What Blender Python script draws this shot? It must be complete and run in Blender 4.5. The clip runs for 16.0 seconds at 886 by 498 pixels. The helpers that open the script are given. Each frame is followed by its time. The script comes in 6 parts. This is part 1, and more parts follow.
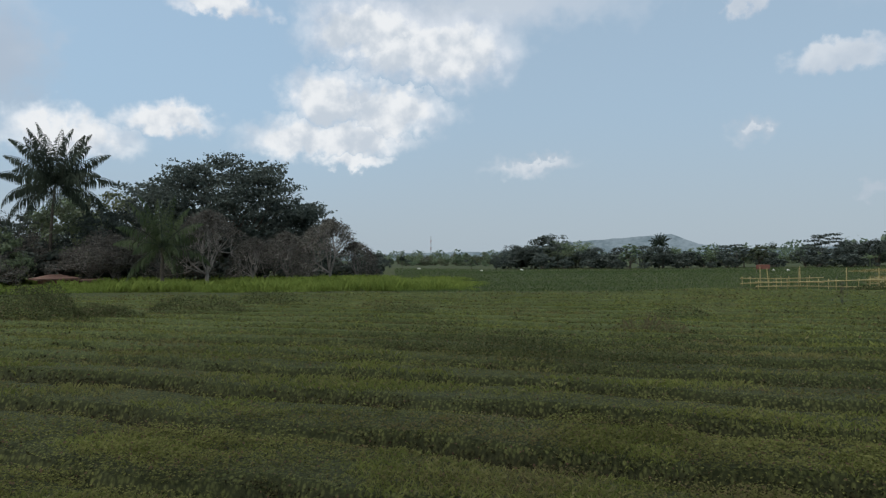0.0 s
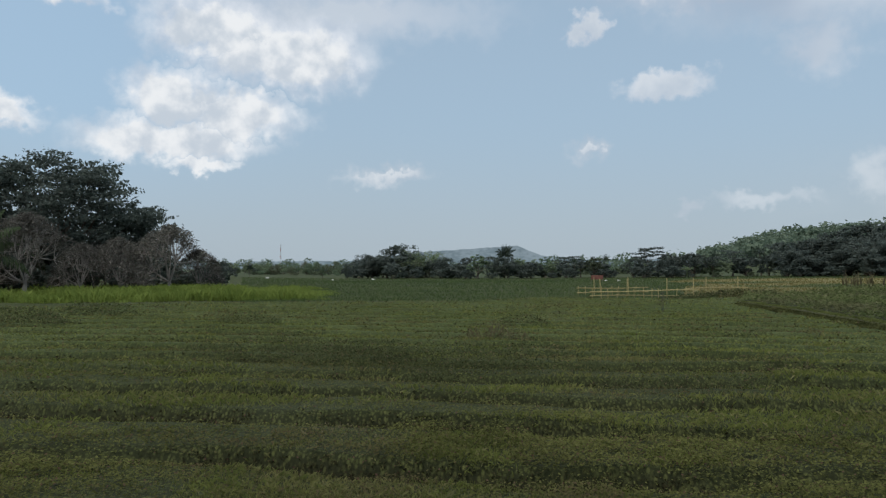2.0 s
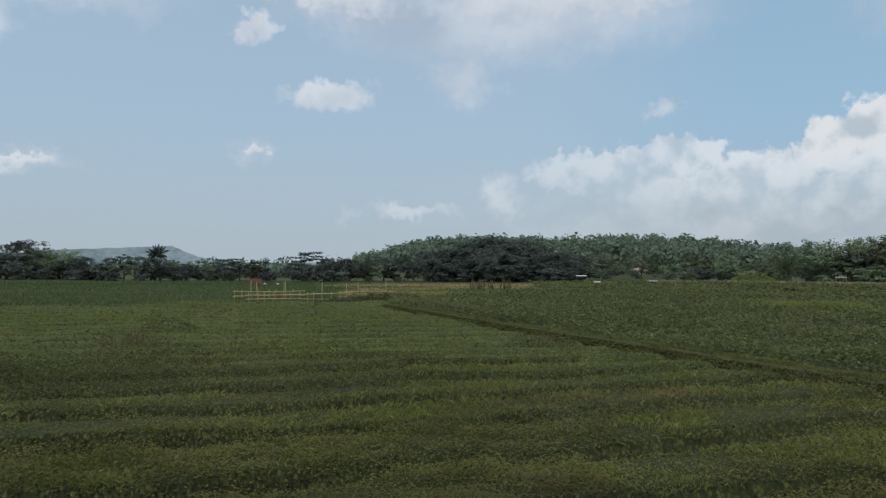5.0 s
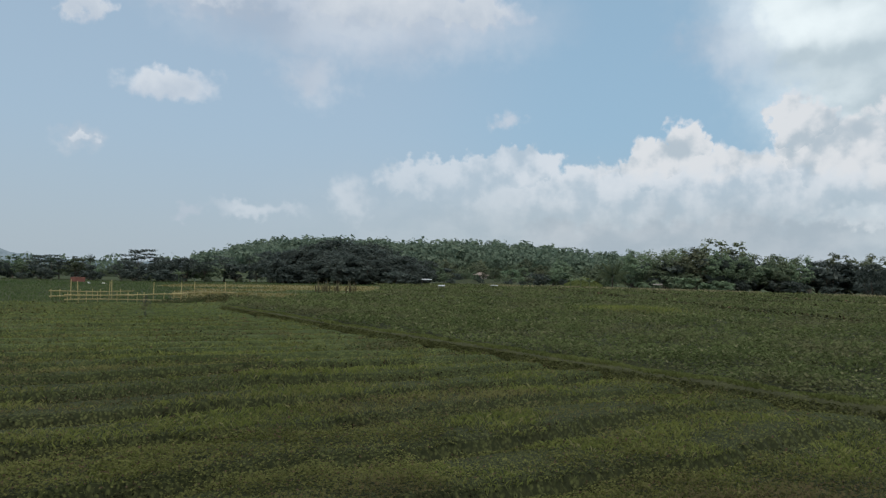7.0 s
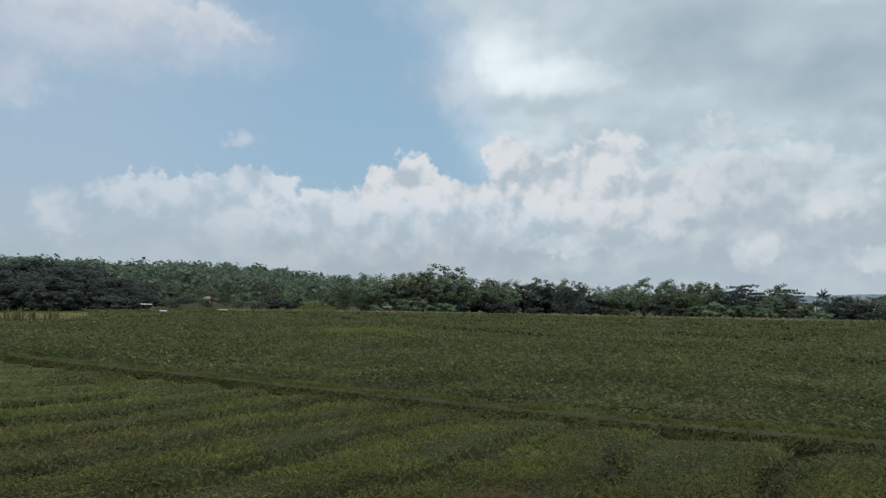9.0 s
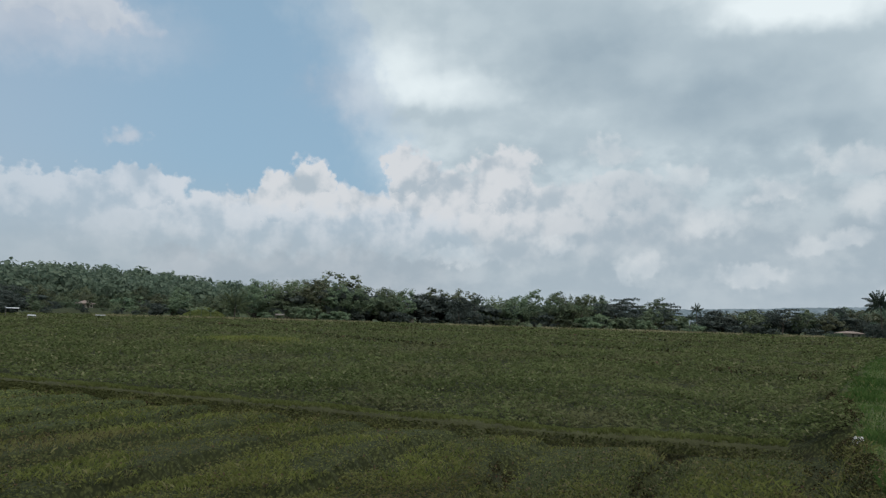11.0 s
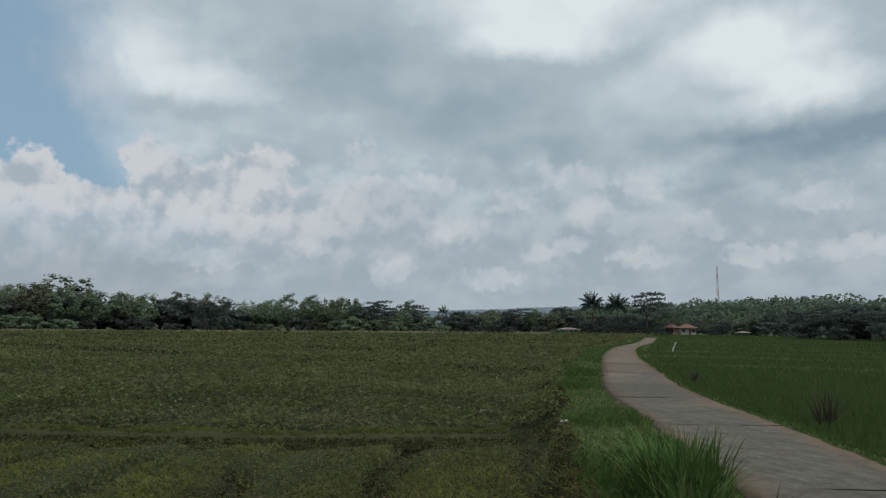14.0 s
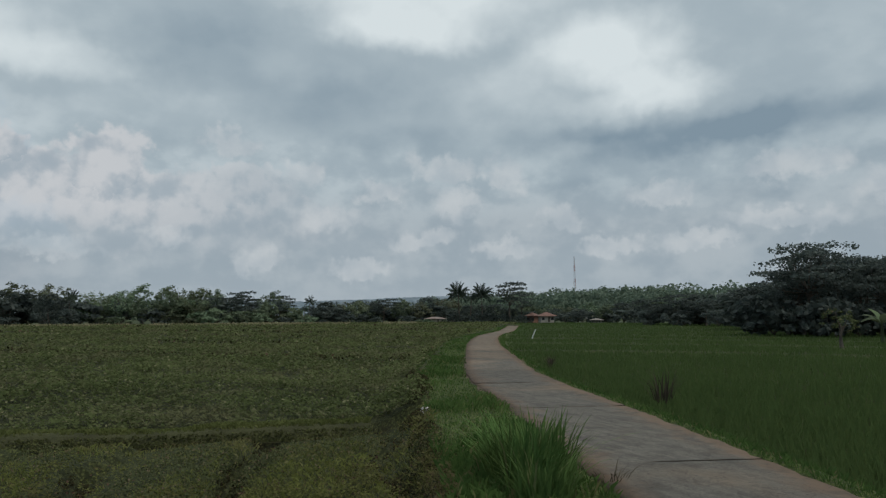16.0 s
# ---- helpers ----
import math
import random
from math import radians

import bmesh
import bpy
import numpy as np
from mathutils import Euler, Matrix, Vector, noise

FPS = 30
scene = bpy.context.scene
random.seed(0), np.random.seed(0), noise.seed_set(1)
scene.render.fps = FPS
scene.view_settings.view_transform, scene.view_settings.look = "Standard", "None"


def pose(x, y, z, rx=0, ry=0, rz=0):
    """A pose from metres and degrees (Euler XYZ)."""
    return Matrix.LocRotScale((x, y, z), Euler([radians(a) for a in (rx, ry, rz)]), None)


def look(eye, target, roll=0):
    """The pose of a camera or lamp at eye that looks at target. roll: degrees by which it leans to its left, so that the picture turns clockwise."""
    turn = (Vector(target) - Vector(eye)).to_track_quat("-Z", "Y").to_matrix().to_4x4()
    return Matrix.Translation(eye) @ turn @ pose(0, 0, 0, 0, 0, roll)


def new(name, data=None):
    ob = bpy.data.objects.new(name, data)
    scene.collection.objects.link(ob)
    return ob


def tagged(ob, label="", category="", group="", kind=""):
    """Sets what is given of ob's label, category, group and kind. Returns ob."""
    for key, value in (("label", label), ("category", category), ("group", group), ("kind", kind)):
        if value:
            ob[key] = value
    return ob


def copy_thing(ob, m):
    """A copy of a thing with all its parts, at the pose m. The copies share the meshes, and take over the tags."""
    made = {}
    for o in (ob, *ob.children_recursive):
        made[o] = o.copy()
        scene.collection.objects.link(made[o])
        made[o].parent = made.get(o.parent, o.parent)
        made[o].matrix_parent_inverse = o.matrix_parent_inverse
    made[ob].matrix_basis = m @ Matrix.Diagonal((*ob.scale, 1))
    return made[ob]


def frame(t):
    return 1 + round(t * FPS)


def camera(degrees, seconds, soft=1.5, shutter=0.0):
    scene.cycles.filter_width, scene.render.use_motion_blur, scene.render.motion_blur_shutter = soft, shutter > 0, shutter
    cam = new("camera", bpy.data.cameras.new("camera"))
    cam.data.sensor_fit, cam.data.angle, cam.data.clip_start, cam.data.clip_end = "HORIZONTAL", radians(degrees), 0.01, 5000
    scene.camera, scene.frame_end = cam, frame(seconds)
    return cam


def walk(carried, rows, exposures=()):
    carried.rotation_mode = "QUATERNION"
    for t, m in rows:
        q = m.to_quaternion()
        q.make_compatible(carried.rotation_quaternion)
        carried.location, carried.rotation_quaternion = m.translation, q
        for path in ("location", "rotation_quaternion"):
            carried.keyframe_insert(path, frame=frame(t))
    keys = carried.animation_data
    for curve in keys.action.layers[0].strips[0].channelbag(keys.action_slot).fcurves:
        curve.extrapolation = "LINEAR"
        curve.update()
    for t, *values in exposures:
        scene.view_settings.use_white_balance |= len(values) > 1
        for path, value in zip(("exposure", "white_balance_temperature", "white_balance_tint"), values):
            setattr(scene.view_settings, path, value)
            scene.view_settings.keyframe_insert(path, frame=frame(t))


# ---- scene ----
# ------------------------------------------------------------------ camera
cam = camera(65.5, 16.0, soft=1.3)
# seconds, x, y, z, yaw, pitch, lean to the right
ROWS = [
    (0.0, 0.001, 0.000, 2.097, 0.00, 0.89, 0.51),
    (0.5, 0.028, 0.002, 2.095, -3.08, 1.25, 0.44),
    (1.0, 0.038, -0.007, 2.093, -5.82, 1.08, 0.32),
    (1.5, 0.055, -0.014, 2.093, -8.80, 1.54, 0.28),
    (2.0, 0.074, -0.015, 2.096, -12.27, 1.61, 0.12),
    (2.5, 0.124, -0.027, 2.099, -17.23, 1.73, 0.51),
    (3.0, 0.173, -0.055, 2.101, -22.81, 2.49, 0.98),
    (3.5, 0.226, -0.060, 2.100, -29.01, 1.96, 0.31),
    (4.0, 0.248, -0.060, 2.101, -34.11, 1.89, -0.79),
    (4.2, 0.255, -0.068, 2.101, -35.45, 1.91, -0.80),
    (6.3, 0.334, -0.150, 2.102, -48.23, 2.16, -0.86),
    (6.5, 0.342, -0.158, 2.102, -49.84, 2.11, -0.87),
    (7.0, 0.357, -0.176, 2.104, -52.52, 2.57, -1.73),
    (7.5, 0.392, -0.215, 2.108, -57.86, 3.23, -0.83),
    (8.0, 0.423, -0.254, 2.111, -64.31, 3.82, -0.45),
    (8.5, 0.448, -0.287, 2.113, -70.35, 4.57, -0.79),
    (9.0, 0.460, -0.315, 2.112, -74.30, 5.05, -1.11),
    (9.2, 0.461, -0.321, 2.111, -75.60, 5.28, -1.18),
    (11.3, 0.466, -0.376, 2.103, -85.04, 6.06, -1.97),
    (11.5, 0.466, -0.383, 2.102, -86.71, 6.14, -2.04),
    (12.0, 0.463, -0.416, 2.103, -88.80, 6.56, -1.77),
    (12.5, 0.461, -0.459, 2.103, -90.29, 5.68, -1.35),
    (13.0, 0.462, -0.524, 2.104, -95.47, 6.07, -0.92),
    (13.5, 0.459, -0.552, 2.106, -99.26, 6.10, -1.32),
    (14.0, 0.444, -0.575, 2.106, -103.10, 6.68, -0.39),
    (14.5, 0.438, -0.593, 2.104, -105.01, 6.39, 0.73),
    (15.0, 0.442, -0.613, 2.105, -106.70, 6.10, 0.63),
    (15.5, 0.431, -0.641, 2.103, -110.18, 6.07, 0.90),
    (16.0, 0.410, -0.663, 2.100, -114.04, 5.87, 0.32),
]
EXPOSURES = [(0.0, 0.08), (4.0, 0.08), (9.0, 0.03), (12.5, -0.13), (16.0, -0.33)]
walk(cam, [(t, pose(x, y, z, 0, 0, yaw) @ pose(0, 0, 0, 90 + pitch, 0, 0) @ pose(0, 0, 0, 0, 0, -lean))
           for t, x, y, z, yaw, pitch, lean in ROWS], EXPOSURES)



# ------------------------------------------------------------------ node helpers
class Nodes:
    """Small helper for building node trees."""

    def __init__(self, tree):
        self.t = tree
        tree.nodes.clear()

    def add(self, kind, props=None, **inputs):
        n = self.t.nodes.new(kind)
        for k, v in (props or {}).items():
            setattr(n, k, v)
        for k, v in inputs.items():
            self.put(n, k, v)
        return n

    def put(self, n, key, v):
        sock = n.inputs[int(key[1:])] if key[0] == "i" and key[1:].isdigit() else n.inputs[key.replace("_", " ")]
        if isinstance(v, bpy.types.NodeSocket):
            self.t.links.new(v, sock)
        elif isinstance(v, bpy.types.Node):
            self.t.links.new(v.outputs[0], sock)
        else:
            sock.default_value = v

    def math(self, op, a, b=0.0, c=None, clamp=False):
        n = self.add("ShaderNodeMath", {"operation": op, "use_clamp": clamp}, i0=a, i1=b)
        if c is not None:
            self.put(n, "i2", c)
        return n.outputs[0]

    def noise(self, vec, scale, detail=4.0, rough=0.55, out=0, distort=0.0):
        n = self.add("ShaderNodeTexNoise", None, Vector=vec, Scale=scale, Detail=detail, Roughness=rough, Distortion=distort)
        return n.outputs[out]

    def ramp(self, fac, stops, mode="LINEAR"):
        n = self.add("ShaderNodeValToRGB", None, Fac=fac)
        n.color_ramp.interpolation = mode
        els = n.color_ramp.elements
        while len(els) < len(stops):
            els.new(0.5)
        for e, (p, c) in zip(els, stops):
            e.position, e.color = p, (*c, 1) if len(c) == 3 else c
        return n.outputs[0]

    def mix(self, fac, a, b, blend="MIX"):
        n = self.add("ShaderNodeMix", {"data_type": "RGBA", "blend_type": blend})
        self.put(n, "i0", fac)
        self.put(n, "i6", a if not isinstance(a, tuple) else (*a, 1))
        self.put(n, "i7", b if not isinstance(b, tuple) else (*b, 1))
        return n.outputs[2]

    def smooth(self, v, lo, hi, to0=0.0, to1=1.0):
        n = self.add("ShaderNodeMapRange", {"interpolation_type": "SMOOTHSTEP"})
        for k, x in zip(("i0", "i1", "i2", "i3", "i4"), (v, lo, hi, to0, to1)):
            self.put(n, k, x)
        return n.outputs[0]


def material(name):
    m = bpy.data.materials.new(name)
    m.use_nodes = True
    return m, Nodes(m.node_tree)


# ------------------------------------------------------------------ world, sun
SUN_AZ, SUN_EL = -112.0, 58.0     # degrees clockwise from +y, above the horizon
# clouds: bearing, height, half width, half height in degrees
HEAPS = [(-6.1, 18.2, 5.2, 2.5), (-1.0, 16.7, 6.6, 2.7), (-9.0, 13.1, 3.5, 2.2), (-4.3, 11.8, 4.7, 1.9), (-9.5, 9.9, 6.0, 1.5),
         (-7.6, 8.2, 2.3, 0.7), (-28.6, 9.3, 4.3, 1.6), (-22.2, 11.0, 3.3, 1.1), (-17.6, 19.6, 2.6, 0.9)]
TOWERS = [(55.0, 8.3, 5.9, 1.4), (58.3, 8.9, 3.3, 1.4), (62.9, 6.8, 6.7, 2.0), (68.6, 9.3, 1.8, 1.8), (71.9, 10.3, 1.5, 2.0), (80.1, 11.9, 1.5, 2.0), (75.0, 7.3, 4.9, 2.4),
          (82.4, 9.6, 3.2, 2.3), (88.0, 10.6, 2.6, 2.6), (89.0, 8.6, 5.2, 2.6), (97.2, 10.4, 2.4, 1.7), (97.4, 8.4, 5.8, 2.4)]
PUFFS = [(114.6, 12.4, 2.6, 1.0), (119.3, 11.4, 1.5, 1.5), (115.1, 9.4, 1.5, 1.5), (96.3, 14.2, 1.6, 0.9), (92.0, 6.7, 1.6, 0.8), (107.7, 4.2, 2.2, 0.9), (99.1, 4.5, 1.8, 1.1),
         (132.0, 9.8, 2.6, 1.0), (141.3, 11.2, 2.8, 1.0), (140.5, 7.6, 3.6, 0.9), (124.0, 8.0, 1.8, 0.9), (128.0, 5.8, 2.4, 0.7), (105.0, 8.2, 2.4, 1.1), (109.5, 10.2, 2.0, 0.9),
         (102.5, 12.0, 2.0, 0.9), (119.0, 5.6, 2.2, 0.8), (112.5, 6.6, 2.4, 0.9), (134.5, 6.0, 2.4, 0.8), (84.0, 5.2, 2.6, 0.8), (148.0, 9.0, 3.0, 1.2)]
SOFT = [(30.4, 14.2, 2.8, 1.0), (24.0, 18.9, 1.1, 0.9), (24.6, 9.7, 0.8, 0.4), (7.6, 7.7, 1.8, 0.4), (30.3, 21.6, 5.0, 0.9), (47.0, 21.8, 8.0, 1.3), (54.5, 21.4, 3.4, 1.1)]
VEILS = [(7.6, 7.7, 3.2, 0.8), (24.6, 9.7, 1.6, 0.9), (44.6, 6.4, 1.6, 1.6), (32.4, 4.5, 0.9, 0.5), (3.3, 20.3, 12.0, 2.0), (-33.0, 14.7, 3.4, 4.5), (34.0, 21.2, 9.0, 1.8), (42.0, 16.2, 2.6, 2.2), (37.3, 5.3, 3.2, 0.6), (57.0, 13.2, 1.2, 0.8),
         (45.0, 20.6, 14.0, 3.0), (78.0, 18.6, 5.5, 2.6), (90.0, 20.8, 13.0, 5.0)]
# bright and dark parts of the closed cover; the last number is how much
TONES = [(79.0, 20.8, 5.0, 2.4, 0.26), (84.5, 19.2, 4.6, 1.3, 0.24), (112.0, 25.8, 10.0, 3.2, 0.50), (128.0, 21.5, 6.0, 2.4, 0.44), (132.0, 18.3, 4.4, 1.5, 0.42), (126.0, 17.6, 3.0, 0.9, 0.14),
         (110.0, 23.2, 6.0, 1.3, 0.26), (120.0, 18.8, 3.6, 1.8, 0.16), (94.0, 20.4, 6.0, 2.4, -0.25), (105.0, 17.6, 7.0, 2.4, -0.25), (110.5, 14.5, 4.6, 1.2, -0.20),
         (133.0, 14.4, 7.5, 1.8, -0.40), (142.0, 14.7, 7.0, 1.4, -0.33), (127.0, 15.2, 3.6, 0.8, -0.18), (98.0, 24.0, 6.0, 2.0, -0.10), (138.5, 9.7, 2.6, 1.1, -0.16), (122.0, 14.6, 3.0, 1.0, -0.12),
         (80.0, 17.0, 5.0, 0.9, -0.14), (124.5, 10.6, 2.0, 1.0, -0.14)]

world = bpy.data.worlds.new("sky")
scene.world = world
world.use_nodes = True
W = Nodes(world.node_tree)
way = W.add("ShaderNodeTexCoord").outputs["Generated"]
sky = W.add("ShaderNodeTexSky", {"sky_type": "NISHITA", "sun_disc": False, "sun_elevation": radians(SUN_EL),
                                 "sun_rotation": radians(SUN_AZ), "dust_density": 1.0, "air_density": 1.0, "ozone_density": 1.6})
clear = W.add("ShaderNodeBackground", None, Color=sky, Strength=0.15)
xyz = W.add("ShaderNodeSeparateXYZ", None, Vector=way)
AZ = W.math("DEGREES", W.math("ARCTAN2", xyz.outputs[0], xyz.outputs[1]))
EL = W.math("DEGREES", W.math("ARCSINE", xyz.outputs[2]))
n_big, n_mid, n_fine = (W.add("ShaderNodeSeparateColor", None, Color=W.noise(way, s, d, 0.55, 1)) for s, d in ((7.0, 2.0), (20.0, 3.0), (60.0, 5.0)))


def bent(base, k, a, b, c):
    v = base
    for n, amp in ((n_big, a), (n_mid, b), (n_fine, c)):
        if amp:
            v = W.math("ADD", v, W.math("MULTIPLY", W.math("SUBTRACT", n.outputs[k], 0.5), amp))
    return v


AZ_W, EL_W = bent(AZ, 0, 4.0, 4.5, 3.0), bent(EL, 1, 1.6, 2.8, 2.4)
AZ_S, EL_S = bent(AZ, 0, 6.0, 4.0, 0.6), bent(EL, 1, 2.6, 2.0, 0.4)


def reach(a, e, w, h, az, el):
    """How far inside a blob: over 0 inside, 1.55 at its middle; and the place across its height."""
    p = W.math("MULTIPLY", W.math("SUBTRACT", az, a), 1 / w)
    q = W.math("MULTIPLY", W.math("SUBTRACT", el, e), 1 / h)
    return W.math("SUBTRACT", 1.55, W.math("SQRT", W.math("ADD", W.math("MULTIPLY", p, p), W.math("MULTIPLY", q, q)))), q


def pile(blobs):
    """The union of the blobs, and how high on its own blob each place lies."""
    best, level = reach(*blobs[0], AZ_W, EL_W)
    for blob in blobs[1:]:
        d, q = reach(*blob, AZ_W, EL_W)
        win = W.math("GREATER_THAN", d, best)
        level = W.math("ADD", level, W.math("MULTIPLY", win, W.math("SUBTRACT", q, level)))
        best = W.math("MAXIMUM", best, d)
    return best, level


(heap_d, heap_q), (tower_d, tower_q), (puff_d, puff_q) = pile(HEAPS), pile(TOWERS), pile(PUFFS)
(veil_d, _), (soft_d, soft_q) = pile(VEILS), pile(SOFT)
heap = W.math("MULTIPLY", W.smooth(heap_d, 0.0, 0.95), W.smooth(W.math("ADD", heap_q, W.math("MULTIPLY", heap_d, 1.2)), -1.7, 0.2, 0.05, 1.0))
tower, puff = W.smooth(tower_d, 0.0, 0.34), W.math("MULTIPLY", W.smooth(puff_d, 0.0, 0.9), W.smooth(W.math("ADD", puff_q, W.math("MULTIPLY", puff_d, 0.9)), -1.2, 0.6))
veil, soft = W.smooth(veil_d, 0.0, 1.3), W.math("MULTIPLY", W.smooth(soft_d, 0.0, 0.8), 0.9)
# relief of the heaps: lit from above
shift = W.add("ShaderNodeVectorMath", {"operation": "ADD"}, i0=way, i1=(-0.006, 0.005, 0.018)).outputs[0]
relief = W.smooth(W.math("SUBTRACT", W.noise(way, 17.0, 5.0, 0.5), W.noise(shift, 17.0, 5.0, 0.5)), -0.26, 0.24)
stretch = W.add("ShaderNodeVectorMath", {"operation": "MULTIPLY"}, i0=way, i1=(1.0, 1.0, 1.6)).outputs[0]
lumps = W.noise(stretch, 4.6, 4.0, 0.45)
puffs = W.smooth(W.noise(stretch, 15.0, 5.0, 0.52), 0.36, 0.66)
# closed cover to one side, broken cloud to the other
east = W.smooth(W.math("ADD", AZ_W, W.math("MULTIPLY", EL, 0.55)), 81.0, 90.0)
west = W.smooth(AZ_W, -50.0, -90.0)
cover = W.math("MAXIMUM", W.math("MAXIMUM", east, west), W.smooth(EL, 24.0, 38.0))
bank = W.math("MULTIPLY", W.smooth(AZ_W, 34.0, 62.0), W.smooth(EL_W, 10.5, 4.5))
haze = W.smooth(EL, 24.0, -1.0, 0.80, 0.96)

upper = W.mix(W.smooth(AZ, 44.0, 66.0), W.mix(W.smooth(AZ, -16.0, 4.0), (0.355, 0.500, 0.640), (0.350, 0.470, 0.580)), (0.290, 0.450, 0.582))
col_haze = W.mix(W.smooth(EL, 0.0, 13.0), (0.375, 0.450, 0.515), upper)
col_veil = W.mix(W.smooth(lumps, 0.35, 0.65), (0.40, 0.47, 0.55), (0.56, 0.62, 0.68))
low = W.math("ADD", W.math("MULTIPLY", lumps, 0.5), W.math("MULTIPLY", W.math("ADD", W.math("MULTIPLY", puffs, 0.6), W.math("MULTIPLY", relief, 0.4)), 0.5))
col_bank = W.mix(W.smooth(low, 0.25, 0.75), (0.375, 0.447, 0.508), (0.460, 0.520, 0.572))
tone = W.math("ADD", W.math("ADD", 0.49, W.math("MULTIPLY", W.math("SUBTRACT", lumps, 0.5), 0.55)), W.math("MULTIPLY", W.math("SUBTRACT", puffs, 0.5), W.smooth(EL, 17.0, 11.0, 0.08, 0.26)))
tone = W.math("ADD", tone, W.math("MULTIPLY", W.smooth(W.math("ADD", AZ_W, W.math("MULTIPLY", EL, 0.55)), 96.0, 84.0), 0.16))
for *blob, amount in TONES:
    tone = W.math("ADD", tone, W.math("MULTIPLY", W.smooth(reach(*blob, AZ_S, EL_S)[0], 0.0, 1.25), amount))
col_cover = W.ramp(tone, [(0.0, (0.265, 0.360, 0.440)), (0.5, (0.470, 0.565, 0.625)), (1.0, (0.830, 0.915, 0.945))])
col_cover = W.mix(W.smooth(EL_S, 12.5, 7.0), col_cover, W.mix(W.smooth(low, 0.25, 0.75), (0.388, 0.470, 0.534), (0.500, 0.572, 0.622)))
col_cover = W.mix(W.smooth(EL, 5.0, 0.5, 0.0, 0.6), col_cover, (0.44, 0.515, 0.575))
lit = W.math("ADD", W.math("MULTIPLY", W.smooth(heap_q, -1.6, 1.6), 0.35), W.math("MULTIPLY", relief, 0.80))
col_heap = W.mix(W.smooth(lit, 0.25, 0.88), (0.52, 0.585, 0.66), (0.79, 0.815, 0.84))
lit = W.math("ADD", W.math("MULTIPLY", W.smooth(tower_q, -1.8, 1.8), 0.34), W.math("MULTIPLY", relief, 0.80))
col_tower = W.mix(W.smooth(lit, 0.26, 0.82), (0.435, 0.512, 0.578), (0.675, 0.705, 0.738))
col_puff = W.mix(relief, (0.50, 0.575, 0.635), (0.72, 0.76, 0.785))
lit = W.math("ADD", W.math("MULTIPLY", W.smooth(soft_q, -1.2, 1.0), 0.5), W.math("MULTIPLY", relief, 0.5))
col_soft = W.mix(lit, (0.47, 0.535, 0.61), (0.68, 0.715, 0.75))

sheet = W.mix(veil, col_haze, col_veil)
fac = W.math("MAXIMUM", haze, W.math("MULTIPLY", veil, 0.85))
tower = W.math("MULTIPLY", W.math("MULTIPLY", W.math("MULTIPLY", tower, W.smooth(AZ, 46.0, 70.0, 0.62, 1.0)), W.smooth(EL_W, 4.0, 9.5, 0.10, 1.0)), W.smooth(AZ, 86.0, 104.0, 1.0, 0.35))
for mask, colour in ((bank, col_bank), (cover, col_cover), (soft, col_soft), (tower, col_tower), (W.math("MULTIPLY", puff, 0.62), col_puff), (heap, col_heap)):
    sheet = W.mix(mask, sheet, colour)
    fac = W.math("MAXIMUM", fac, mask)
cloud = W.add("ShaderNodeBackground", None, Color=sheet, Strength=1.0)
both = W.add("ShaderNodeMixShader", None, Fac=fac, i1=clear.outputs[0], i2=cloud.outputs[0])
W.add("ShaderNodeOutputWorld", None, Surface=both)

sun_data = bpy.data.lights.new("sun", "SUN")
sun_data.energy, sun_data.angle, sun_data.color = 1.8, radians(18), (1.0, 0.95, 0.88)
sun = new("sun", sun_data)
sd = Vector((math.sin(radians(SUN_AZ)) * math.cos(radians(SUN_EL)), math.cos(radians(SUN_AZ)) * math.cos(radians(SUN_EL)), math.sin(radians(SUN_EL))))
sun.matrix_world = look(sd * 100, (0, 0, 0))


# ------------------------------------------------------------------ materials
def leaf_material(name, dark, light, accent=None, scale=0.6, translucent=0.3, rough=0.8, gloss=0.0, patch=None, vary=0.36, hues=0.03):
    """Foliage: colour varies leaf by leaf and in larger clumps."""
    m, n = material(name)
    geo = n.add("ShaderNodeNewGeometry")
    info = n.add("ShaderNodeObjectInfo")
    rnd = geo.outputs["Random Per Island"]
    big = n.noise(geo.outputs["Position"], scale, 3.0)
    fac = n.math("ADD", n.math("MULTIPLY", rnd, 0.55), n.math("MULTIPLY", n.smooth(big, 0.3, 0.7), 0.45))
    col = n.mix(fac, dark, light)
    if accent:
        col = n.mix(n.math("GREATER_THAN", rnd, 0.93), col, accent)
    if patch:
        wide = n.math("ADD", n.noise(geo.outputs["Position"], 0.22, 4.0), n.math("MULTIPLY", rnd, 0.16))
        col = n.mix(n.math("MULTIPLY", n.smooth(wide, 0.56, 0.70), 0.75), col, patch)
    hsv = n.add("ShaderNodeHueSaturation", None, Color=col,
                Hue=n.math("ADD", 0.505 - hues / 2, n.math("MULTIPLY", info.outputs["Random"], hues)),
                Value=n.math("ADD", 1.0 - vary / 2, n.math("MULTIPLY", info.outputs["Random"], vary)))
    b = n.add("ShaderNodeBsdfPrincipled", None, Base_Color=hsv.outputs[0], Roughness=rough, Specular_IOR_Level=gloss)
    tr = n.add("ShaderNodeBsdfTranslucent", None, Color=hsv.outputs[0])
    mx = n.add("ShaderNodeMixShader", None, Fac=translucent, i1=b.outputs[0], i2=tr.outputs[0])
    n.add("ShaderNodeOutputMaterial", None, Surface=mx)
    return m


